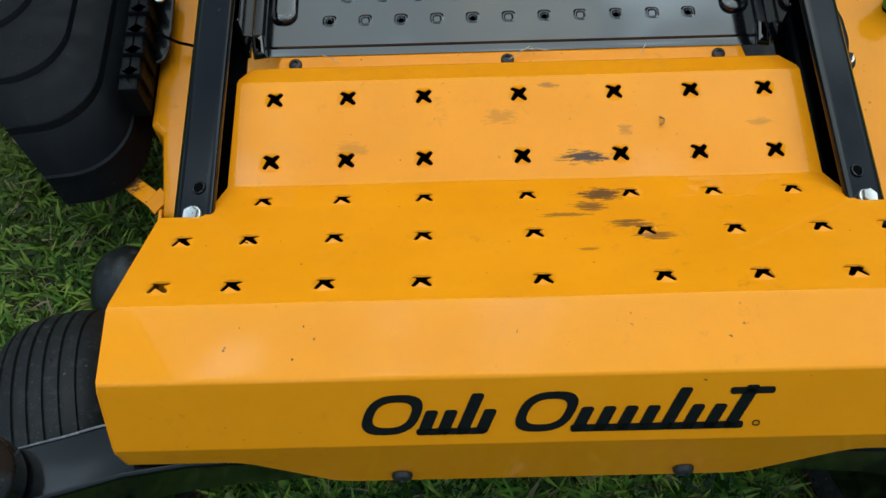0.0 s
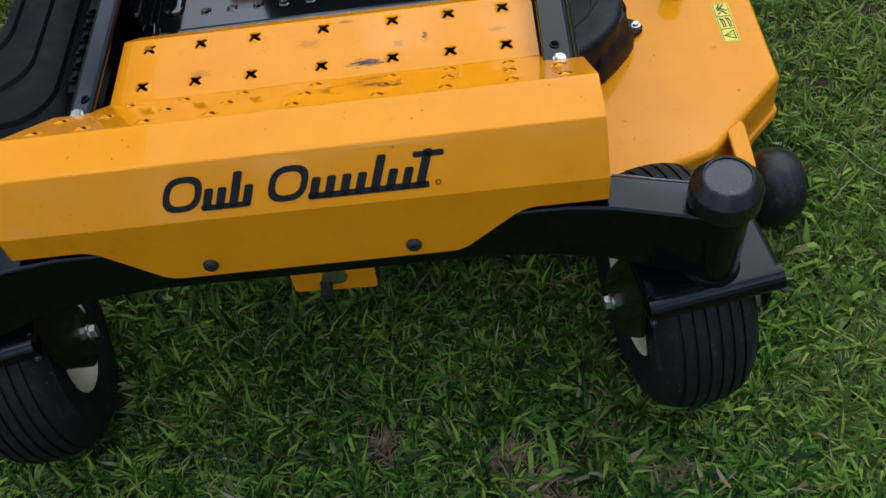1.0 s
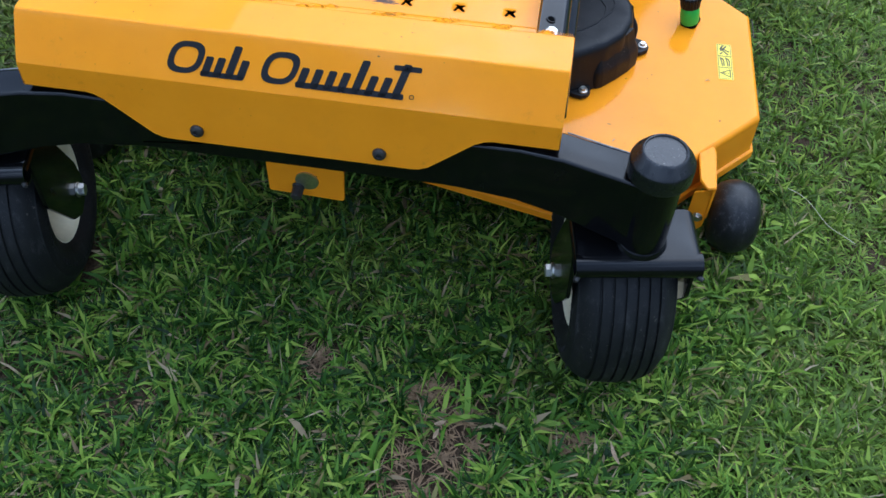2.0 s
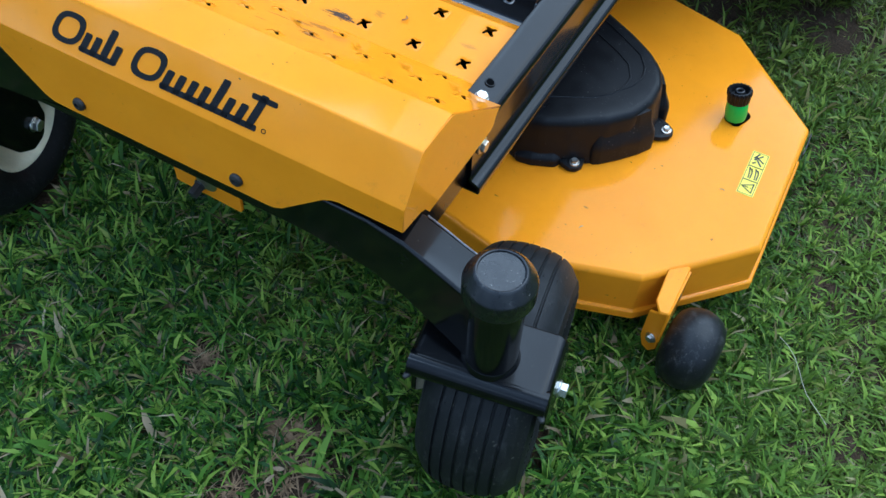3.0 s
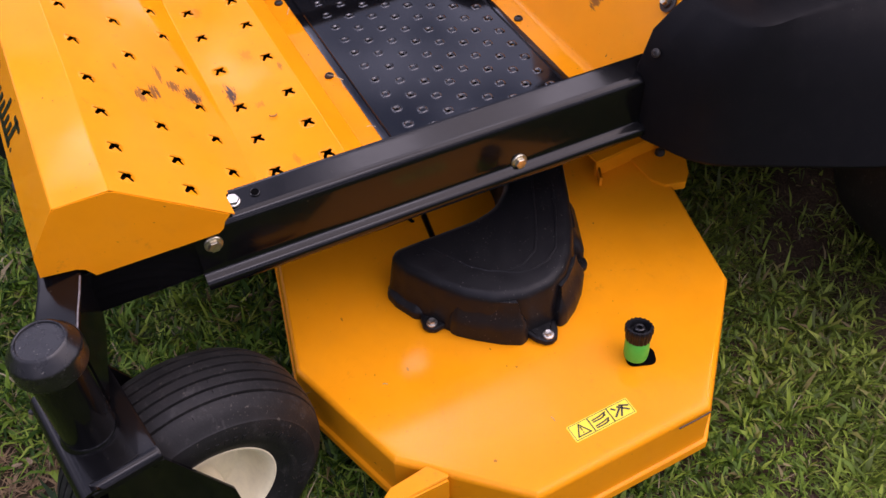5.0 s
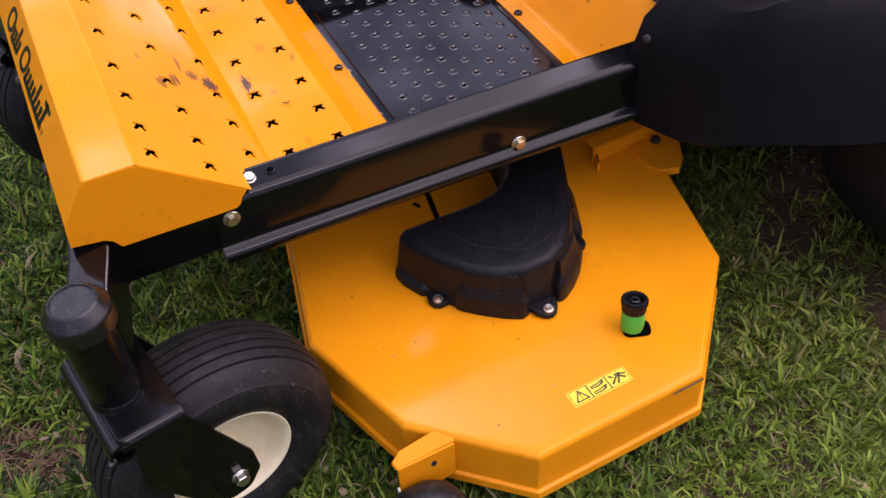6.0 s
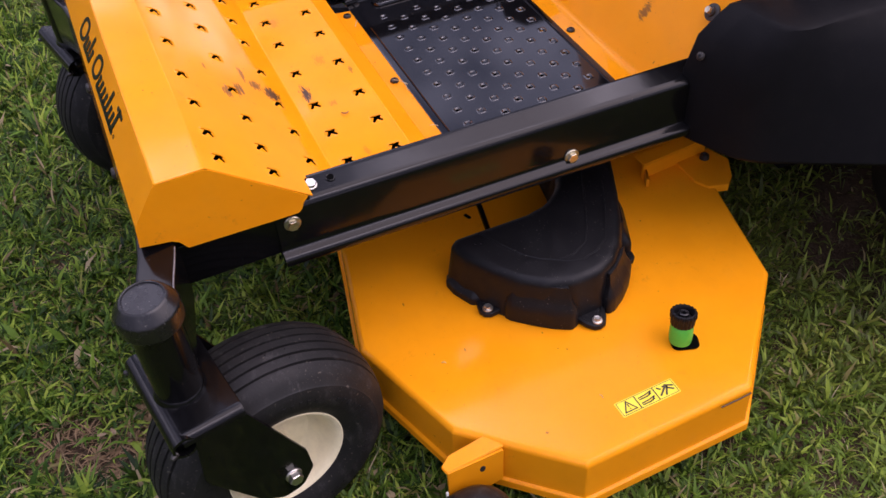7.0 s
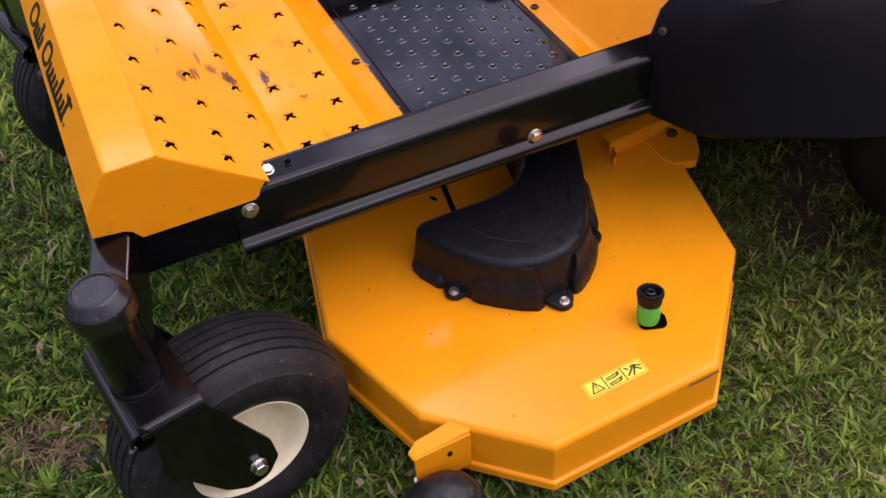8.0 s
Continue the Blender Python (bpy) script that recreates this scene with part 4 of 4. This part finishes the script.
    part("roller_bolt", put(hex_bolt(0.007, 0.007, 0.009), facing((0.601, 0.053, 0.076), (-0.34, -0.94, 0))), ZINC, arm)
    cheek = slab(rounded([(0.060, 0.062), (0.090, 0.058), (0.175, 0.088), (0.175, 0.150), (0.060, 0.140)], 0.006, 3), -0.0025, 0.0025, 0.001)
    arm = part("roller_bracket", put(cheek, Matrix.Translation((-0.458, 0, 0)) @ swap), DECK, mower, "yellow steel roller bracket")
    part("roller_wheel", put(turned(ball, 40), pose(-0.512, 0.085, 0.076, 0, 90, 0)), ROLLER, arm, "scuffed black anti-scalp roller")
    part("roller_bolt", put(hex_bolt(0.007, 0.007, 0.009), facing((-0.4555, 0.085, 0.076), (1, 0, 0))), ZINC, arm)
    return deck


deck = build_deck()


def build_caster(side, turn):
    """Arm, pivot tube with its cap, fork and wheel. side: 1 or -1; turn: how far the fork is swung, in degrees."""
    # arm: box section from the frame out to the pivot
    a = [(0.18, -0.2295, -0.189), (0.297, -0.236, -0.186), (0.350, -0.2435, -0.193), (0.445, -0.268, -0.215)]
    rings = []
    for (x, y0, y1), zb, zt in zip(a, (0.394, 0.386, 0.378, 0.360), (0.472, 0.4795, 0.4795, 0.477)):
        rings.append([(x, y, z) for y, z in rounded([(y0, zb), (y1, zb), (y1, zt), (y0, zt)], 0.005, 3)])
    bm = loft(rings, True, True)
    if side < 0:
        mirrored(bm)
    arm = part("caster_arm", bm, FRAME, mower, "black welded steel caster arm", 40)
    # bare metal where the paint is rubbed off the top edges
    for p, q in (((0.352, -0.1945, 0.4795), (0.441, -0.2165, 0.4772)), ((0.4435, -0.222, 0.4775), (0.4448, -0.255, 0.4775))):
        p, q = Vector(p), Vector(q)
        worn = sweep([p, p.lerp(q, 0.3) + Vector((0, 0.0004, 0)), p.lerp(q, 0.55) + Vector((0, -0.0003, 0)), p.lerp(q, 0.8), q], 0.0011, 6)
        if side < 0:
            mirrored(worn)
        part("worn_edge", worn, BARE_STEEL, arm, "bare scraped steel edge")
    centre = Vector((side * 0.466, -0.246, 0))
    tube = turned([(0.030, 0.353), (0.031, 0.356), (0.031, 0.490), (0.029, 0.494)], 40)
    part("pivot_tube", put(tube, Matrix.Translation(centre)), FRAME, arm, "black caster pivot tube")
    weld = turned([(0.0325, 0.352), (0.0345, 0.3535), (0.0325, 0.359), (0.031, 0.361)], 40)
    part("weld_bead", put(weld, Matrix.Translation(centre)), FRAME, arm)
    cap = turned([(0.0385, 0.482), (0.0395, 0.484), (0.0395, 0.504), (0.0385, 0.5065), (0.0375, 0.5085), (0.0295, 0.5195), (0.0275, 0.5215), (0.0262, 0.522), (0.0250, 0.5215), (0.0242, 0.5195), (0.0225, 0.5192), (0.006, 0.5196)], 48)
    part("pivot_cap", put(cap, Matrix.Translation(centre)), CAP, arm, "satin black plastic dust cap")

    # fork in its own axes: u across, v backwards
    place = Matrix.Translation(centre) @ pose(0, 0, 0, 0, 0, turn) @ Matrix.Translation((-0.005, 0, 0))
    W, T, ZT = 0.0845, 0.006, 0.354
    def path(off):
        r = 0.014
        pts = [(-W + off, 0.0), (-W + off, ZT - r)]
        for k in range(1, 5):
            w = radians(90 * k / 5)
            pts.append((-W + r - (r - off) * math.cos(w), ZT - r + (r - off) * math.sin(w)))
        pts += [(-W + r, ZT - off), (W - r, ZT - off)]
        for k in range(1, 5):
            w = radians(90 - 90 * k / 5)
            pts.append((W - r + (r - off) * math.cos(w), ZT - r + (r - off) * math.sin(w)))
        pts += [(W - off, ZT - r), (W - off, 0.0)]
        return pts
    outer, inner = path(0), path(T)
    top = bmesh.new()
    bm = top
    # bent top strap with the two shoulders
    rows = []
    for v in (-0.030, -0.027, 0.050, 0.053):
        d = 0.0015 if v in (-0.030, 0.053) else 0
        po, pi = outer[1:-1], inner[1:-1]
        rows.append([(u * (1 - d * 5), v, z - d) for u, z in po] + [(u, v, z) for u, z in pi[::-1]])
    loft(rows, True, True, bm)
    fork = part("caster_fork", put(bm, place), FRAME, mower, "black bent steel caster fork", 45)
    lip = turned([(0.004, -0.066), (0.0125, -0.067), (0.0132, -0.0825), (0.0168, -0.0825), (0.0168, 0.0825), (0.0132, 0.0825), (0.0125, 0.067), (0.004, 0.066)], 24)
    part("fork_lip", put(lip, place @ pose(0, -0.029, 0.3365, 0, 90, 0)), FRAME, fork)
    cheek = rounded([(-0.016, 0.342), (-0.024, 0.255), (0.036, 0.155), (0.066, 0.132), (0.096, 0.135), (0.117, 0.165), (0.114, 0.205), (0.053, 0.342)], [0.004, 0.03, 0.03, 0.02, 0.02, 0.015, 0.02, 0.004], 4)
    swap = Matrix(((0, 0, 1, 0), (1, 0, 0, 0), (0, 1, 0, 0), (0, 0, 0, 1)))
    for s in (-1, 1):
        plate = slab(cheek, -0.003, 0.003, 0.001)
        part("fork_cheek", put(plate, place @ Matrix.Translation((s * (W - 0.003), 0, 0)) @ swap), FRAME, fork)
        part("axle_bolt", put(hex_bolt(0.0105, 0.012, 0.0125), place @ facing((s * W, 0.086, 0.171), (s, 0, 0))), ZINC, fork, "zinc axle bolt")
        part("grease_fitting", put(turned([(0.004, 0), (0.004, 0.006), (0.0025, 0.010)], 10), place @ facing((s * 0.078, -0.041, 0.330), (s * 0.6, -1, 0))), DARKBOLT, fork)

    # wheel: hub, rim and ribbed tyre
    wheel_place = place @ pose(0, 0.090, 0.171, 0, 90, 0) @ Matrix.Diagonal((1, 1, 0.95, 1))
    hub = part("caster_wheel", put(turned([(0.010, -0.080), (0.021, -0.0795), (0.021, 0.0795), (0.010, 0.080)], 24), wheel_place), RIM, mower, "caster wheel hub")
    half = [(0.021, 0.020), (0.040, 0.013), (0.056, 0.013), (0.0660, 0.020), (0.0725, 0.034), (0.0770, 0.050), (0.0800, 0.0575), (0.0830, 0.0605), (0.0865, 0.0632), (0.0885, 0.0625), (0.0890, 0.059), (0.084, 0.055)]
    for s in (-1, 1):
        part("rim", put(turned([(r, s * h) for r, h in half], 56, (False, False)), wheel_place), RIM, hub, "cream painted pressed steel rim")
    tread = []
    R, HW = 0.172, 0.053
    grooves = [-0.042, -0.0252, -0.0084, 0.0084, 0.0252, 0.042]
    def crown(u):
        return R - 0.010 * (abs(u) / HW) ** 2.4
    for g in grooves:
        for du, dr in ((-0.0070, 0), (-0.0022, 0), (-0.0014, -0.0038), (0.0014, -0.0038), (0.0022, 0), (0.0070, 0)):
            tread.append((crown(g + du) + dr, g + du))
    shoulder = [(0.1585, 0.0570), (0.152, 0.0630), (0.144, 0.0690), (0.1425, 0.0715), (0.135, 0.0748), (0.124, 0.0765), (0.112, 0.0755), (0.102, 0.0715), (0.0945, 0.0665), (0.0900, 0.0635), (0.084, 0.060)]
    line = [(r, -u) for r, u in shoulder[::-1]] + tread + shoulder
    tyre = turned(line, 72, (False, False))
    part("tyre", put(tyre, wheel_place), TYRE, hub, "ribbed black rubber caster tyre", 28)
    marks = bmesh.new()
    for s in (-1, 1):
        for k in range(64):
            if k % 16 in (0, 1, 2, 9, 10):
                continue
            w = 2 * math.pi * k / 64
            spot = pose(0, 0, 0, 0, 0, math.degrees(w)) @ Matrix.Translation((0.123, 0, s * 0.0766))
            bar_h = 0.0075 if k % 3 else 0.0055
            ring = [marks.verts.new(spot @ Vector((dx * bar_h / 2, dy * 0.0022, dz * s))) for dz in (-0.0005, 0.0006) for dx, dy in ((-1, -1), (1, -1), (1, 1), (-1, 1))]
            for q in ((4, 5, 6, 7), (0, 1, 5, 4), (1, 2, 6, 5), (2, 3, 7, 6), (3, 0, 4, 7)):
                marks.faces.new([ring[i] for i in q])
    bmesh.ops.recalc_face_normals(marks, faces=marks.faces)
    tagged(part("sidewall_bars", put(marks, wheel_place), TYRE, hub), kind="stuff")
    hairs = bmesh.new()
    rnd = random.Random(5 + side)
    for _ in range(46):
        w, u, h = rnd.uniform(0, 2 * math.pi), rnd.choice((-0.0504, -0.0336, -0.0168, 0.0, 0.0168, 0.0336, 0.0504)) + rnd.uniform(-0.003, 0.003), rnd.uniform(0.004, 0.012)
        a, b = Vector((math.cos(w), math.sin(w), 0)), Vector((-math.sin(w), math.cos(w), 0))
        foot = a * (crown(u) - 0.001) + Vector((0, 0, u))
        tip = foot + a * h + b * rnd.uniform(-0.5, 0.5) * h
        ring = [hairs.verts.new(foot + q) for q in (b * 0.0006, Vector((0, 0, 0.0006)), -b * 0.0006)]
        end = hairs.verts.new(tip)
        for k in range(3):
            hairs.faces.new((ring[k], ring[(k + 1) % 3], end))
    tagged(part("moulding_hairs", put(hairs, wheel_place), TYRE, hub), kind="stuff")
    part("valve_stem", put(turned([(0.004, 0), (0.004, 0.016), (0.003, 0.020)], 10), wheel_place @ pose(0.050, 0.02, 0.022)), DARKBOLT, hub)


build_caster(1, 10)
build_caster(-1, 13)


def build_rear():
    """Fenders and drive wheels."""
    for side in (1, -1):
        foot = [(0.318, 0.585), (0.346, 0.592), (0.436, 0.630), (0.500, 0.740), (0.580, 0.880), (0.66, 1.35), (0.318, 1.35)]
        brow = [(0.318, 0.655), (0.345, 0.664), (0.432, 0.684), (0.430, 0.800), (0.450, 0.950), (0.52, 1.33), (0.318, 1.33)]
        corner = [0.004, 0.008, 0.040, 0.07, 0.08, 0.05, 0.01]
        rings = []
        # z, how far the sides lean in, how far the edge beside the rail does, inset
        for z, lean, lean_in, inset in ((0.352, 0, 0, -0.008), (0.354, 0, 0, -0.003), (0.360, 0, 0, 0), (0.470, 0.34, 0.04, 0), (0.525, 0.62, 0.30, 0), (0.548, 0.85, 0.72, 0), (0.557, 0.96, 0.92, 0), (0.5605, 1, 1, 0), (0.563, 1, 1, -0.006), (0.566, 1, 1, -0.03)):
            plan = []
            for k, (p, q) in enumerate(zip(foot, brow)):
                w = lean_in if k < 2 else lean
                plan.append((p[0] + (q[0] - p[0]) * w, p[1] + (q[1] - p[1]) * w))
            rings.append(at_z(eased(offset(plan, inset), corner), z))
        bm = loft(rings, False, True)
        if side < 0:
            mirrored(bm)
        fender = part("fender", bm, FENDER, mower, "grained black plastic rear fender", 35)
        part("fender_clip", put(dome_bolt(0.0065, 0.004), facing((side * 0.341, 0.600, 0.502), (side * 0.5, -1, 0.5))), DARKBOLT, fender)
        R = 0.285
        prof = [(0.12, -0.10), (0.20, -0.135), (0.245, -0.140), (0.268, -0.128), (0.279, -0.105), (R, -0.06), (R, 0.06), (0.279, 0.105), (0.268, 0.128), (0.245, 0.140), (0.20, 0.135), (0.12, 0.10)]
        at = pose(side * 0.545, 1.20, R - 0.004, 0, 90, 0)
        wheel = part("drive_wheel", put(turned([(0.02, -0.05), (0.12, -0.06), (0.125, -0.10), (0.125, 0.10), (0.12, 0.06), (0.02, 0.05)], 40), at), RIM, mower, "cream rear drive wheel")
        part("tyre", put(turned(prof, 64, (False, False)), at), TYRE, wheel, "large black turf tyre")
    # unseen block between the wheels, added to close the rear and block light
    part("rear_body", put(box(0.62, 0.60, 0.50, 0.03), pose(0, 1.14, 0.39)), FENDER, mower, "plain black unseen block in place of the rear body")


build_rear()


def build_seat():
    """The driver's seat: a padded cushion and a leaning back on a low pan."""
    vinyl = black_plastic("black_vinyl", 0.008, 0.45, 0.25, 0.1)
    pan_shape = rounded([(-0.25, 0.78), (0.25, 0.78), (0.25, 1.24), (-0.25, 1.24)], 0.06, 6)
    pan = part("driver_seat", slab(pan_shape, 0.640, 0.735, 0.008), FENDER, mower, "black moulded driver's seat")
    part("seat_cushion", slab(rounded([(-0.275, 0.745), (0.275, 0.745), (0.27, 1.24), (-0.27, 1.24)], 0.08, 8), 0.730, 0.860, 0.034), vinyl, pan, "padded black vinyl cushion")
    back = slab(rounded([(-0.24, 0.0), (0.24, 0.0), (0.21, 0.42), (-0.21, 0.42)], 0.09, 8), 0.0, 0.095, 0.03)
    part("seat_back", put(back, pose(0, 1.27, 0.82, 100, 0, 0)), vinyl, pan, "padded black vinyl backrest")


build_seat()


def build_chute():
    """Discharge chute: a domed shell with raised ribs following its rounded corner."""
    bm = bmesh.new()
    grid = []
    depths = [0.0, 0.003, 0.008, 0.016, 0.0185, 0.021, 0.0235, 0.026, 0.045, 0.062, 0.0735, 0.076, 0.0785, 0.081, 0.0835, 0.105, 0.13, 0.1455, 0.148, 0.151, 0.1535, 0.156, 0.18, 0.205, 0.2325, 0.235, 0.238, 0.241, 0.244, 0.27]
    ribs = {0.021: 0.0060, 0.0185: 0.003, 0.0235: 0.003, 0.0785: 0.0065, 0.076: 0.0035, 0.081: 0.0035, 0.151: 0.0065, 0.148: 0.0035, 0.1535: 0.0035, 0.238: 0.0065, 0.235: 0.0035, 0.241: 0.0035}
    for d in depths:
        z = 0.125 + 0.11 * (1 - math.exp(-d / 0.055)) + ribs.get(d, 0.0)
        xr, yf, r = -0.490 - d * 0.62, 0.198 + d * 0.86, 0.085
        row = []
        for k in range(9):
            t = k / 8
            row.append((-0.84 + (xr - r + 0.84) * t, yf + 0.02 * (1 - t) ** 2, z - 0.085 * (1 - t) ** 1.3))
        for k in range(1, 10):
            w = radians(90 * k / 10)
            row.append((xr - r + r * math.sin(w), yf + r - r * math.cos(w), z))
        for k in range(7):
            t = k / 6
            row.append((xr + 0.012 * t, yf + r + (0.66 - yf - r) * t, z + 0.01 * t))
        grid.append([bm.verts.new(p) for p in row])
    for a, b in zip(grid, grid[1:]):
        bridge(bm, a, b, False)
    # the outer end is cut off on a slant
    bmesh.ops.bisect_plane(bm, geom=list(bm.verts) + list(bm.edges) + list(bm.faces), plane_co=(-0.605, 0.207, 0.1), plane_no=Vector((-0.77, -0.64, 0)).normalized(), clear_outer=True)
    bmesh.ops.recalc_face_normals(bm, faces=bm.faces)
    for f in bm.faces:
        if f.normal.z < 0:
            f.normal_flip()
    chute = part("discharge_chute", bm, CHUTE, mower, "dull black ribbed plastic discharge chute", 24)
    thick = chute.modifiers.new("thickness", "SOLIDIFY")
    thick.thickness, thick.offset = 0.004, -1
    # hinge ribs beside the deck
    part("chute_hinge", put(box(0.028, 0.30, 0.07, 0.006), pose(-0.494, 0.46, 0.192)), CHUTE, chute)
    for k in range(6):
        part("hinge_rib", put(box(0.030, 0.013, 0.060, 0.005), pose(-0.490, 0.335 + 0.034 * k, 0.205)), CHUTE, chute)
    plate = slab(rounded([(-0.478, 0.372), (-0.462, 0.384), (-0.456, 0.405), (-0.458, 0.500), (-0.478, 0.515)], 0.006, 3), 0.186, 0.191, 0.0015)
    part("hinge_plate", plate, FRAME, chute)
    part("hinge_bolt", put(hex_bolt(0.006, 0.006, 0.008), pose(-0.462, 0.452, 0.236)), ZINC, chute)
    part("hinge_spring", sweep([(-0.47, 0.41, 0.215), (-0.445, 0.411, 0.19), (-0.425, 0.412, 0.18)], 0.0022, 8), FRAME, chute)
    strap = put(box(0.075, 0.024, 0.005, 0.0015), pose(-0.503, 0.222, 0.118, 0, 8, 140))
    strap_ob = part("chute_strap", strap, STRAP, mower, "worn yellow steel strap with bare scraped patches")
    part("strap_tab", put(box(0.03, 0.022, 0.004, 0.001), pose(-0.470, 0.196, 0.128, 0, -20, 40)), STRAP, strap_ob)


build_chute()


# ---------------------------------------------------------------- litter on the lawn
def build_litter():
    dry = plain("dry_leaf", (0.30, 0.21, 0.12), 0.8, 0.0, 0.6, 140)
    def leaf(x, y, turn, long, wide, curl):
        bm = bmesh.new()
        rows = []
        for k in range(7):
            t = k / 6
            w = wide * math.sin(math.pi * min(0.97, t * 0.9 + 0.08)) ** 0.8 / 2
            rows.append([bm.verts.new(((t - 0.5) * long, s * w, curl * (t - 0.5) ** 2 * long + abs(s) * w * 0.5)) for s in (-1, 0, 1)])
        for a, b in zip(rows, rows[1:]):
            bridge(bm, a, b, False)
        put(bm, pose(x, y, 0.030, 12, -10, turn))
        ob = part("dry_leaf", bm, dry)
        th = ob.modifiers.new("thickness", "SOLIDIFY")
        th.thickness = 0.0004
        tagged(ob, "curled pale brown dry leaf lying on the grass", "leaf", "dry leaves on the lawn")
    leaf(0.487, -0.393, 115, 0.036, 0.007, 0.6)
    leaf(0.226, -0.386, 20, 0.018, 0.007, 0.9)
    leaf(0.222, -0.405, 70, 0.018, 0.006, 0.4)
    stalk = part("dry_grass_stalk", sweep([Vector((0.772, 0.180, 0.040)).lerp(Vector((0.880, 0.064, 0.040)), k / 8) + Vector((0.004 * math.sin(k * 0.7), 0.003 * math.sin(k * 1.1), 0.004 * math.sin(k * 0.9))) for k in range(9)], 0.0005, 5), plain("pale_stalk", (0.50, 0.45, 0.32), 0.6))
    tagged(stalk, "long thin pale dry stalk lying across the grass", "stalk")
    straw = plain("dry_straw", (0.46, 0.38, 0.22), 0.7, 0.0, 0.4, 120)
    for x, y, z, turn, long in ((0.010, 0.244, 0.3765, 35, 0.030), (0.030, 0.247, 0.3775, -8, 0.026), (-0.205, 0.243, 0.3765, -30, 0.022), (0.15, 0.245, 0.3770, 60, 0.014), (0.60, 0.30, 0.1665, 10, 0.008), (0.44, 0.12, 0.1665, 60, 0.007)):
        a = Vector((math.cos(radians(turn)), math.sin(radians(turn)), 0.0)) * (long / 2)
        bit = part("dry_straw", sweep([Vector((x, y, z)) - a, Vector((x, y, z + 0.002)), Vector((x, y, z)) + a], 0.0006, 5), straw)
        tagged(bit, "thin dry straw lying on the mower", "straw", "straws on the mower")
    husk = part("seed_husk", sweep([(0.140, 0.112, 0.4455), (0.144, 0.1085, 0.4465), (0.143, 0.104, 0.447), (0.139, 0.102, 0.446)], 0.0011, 6), plain("brown_husk", (0.30, 0.14, 0.035), 0.6))
    tagged(husk, "small curled brown husk lying on the foot plate", "husk")


build_litter()

# even shading across flat sheet metal
for ob in mower.children_recursive:
    even = ob.modifiers.new("even_normals", "WEIGHTED_NORMAL")
    even.keep_sharp = True
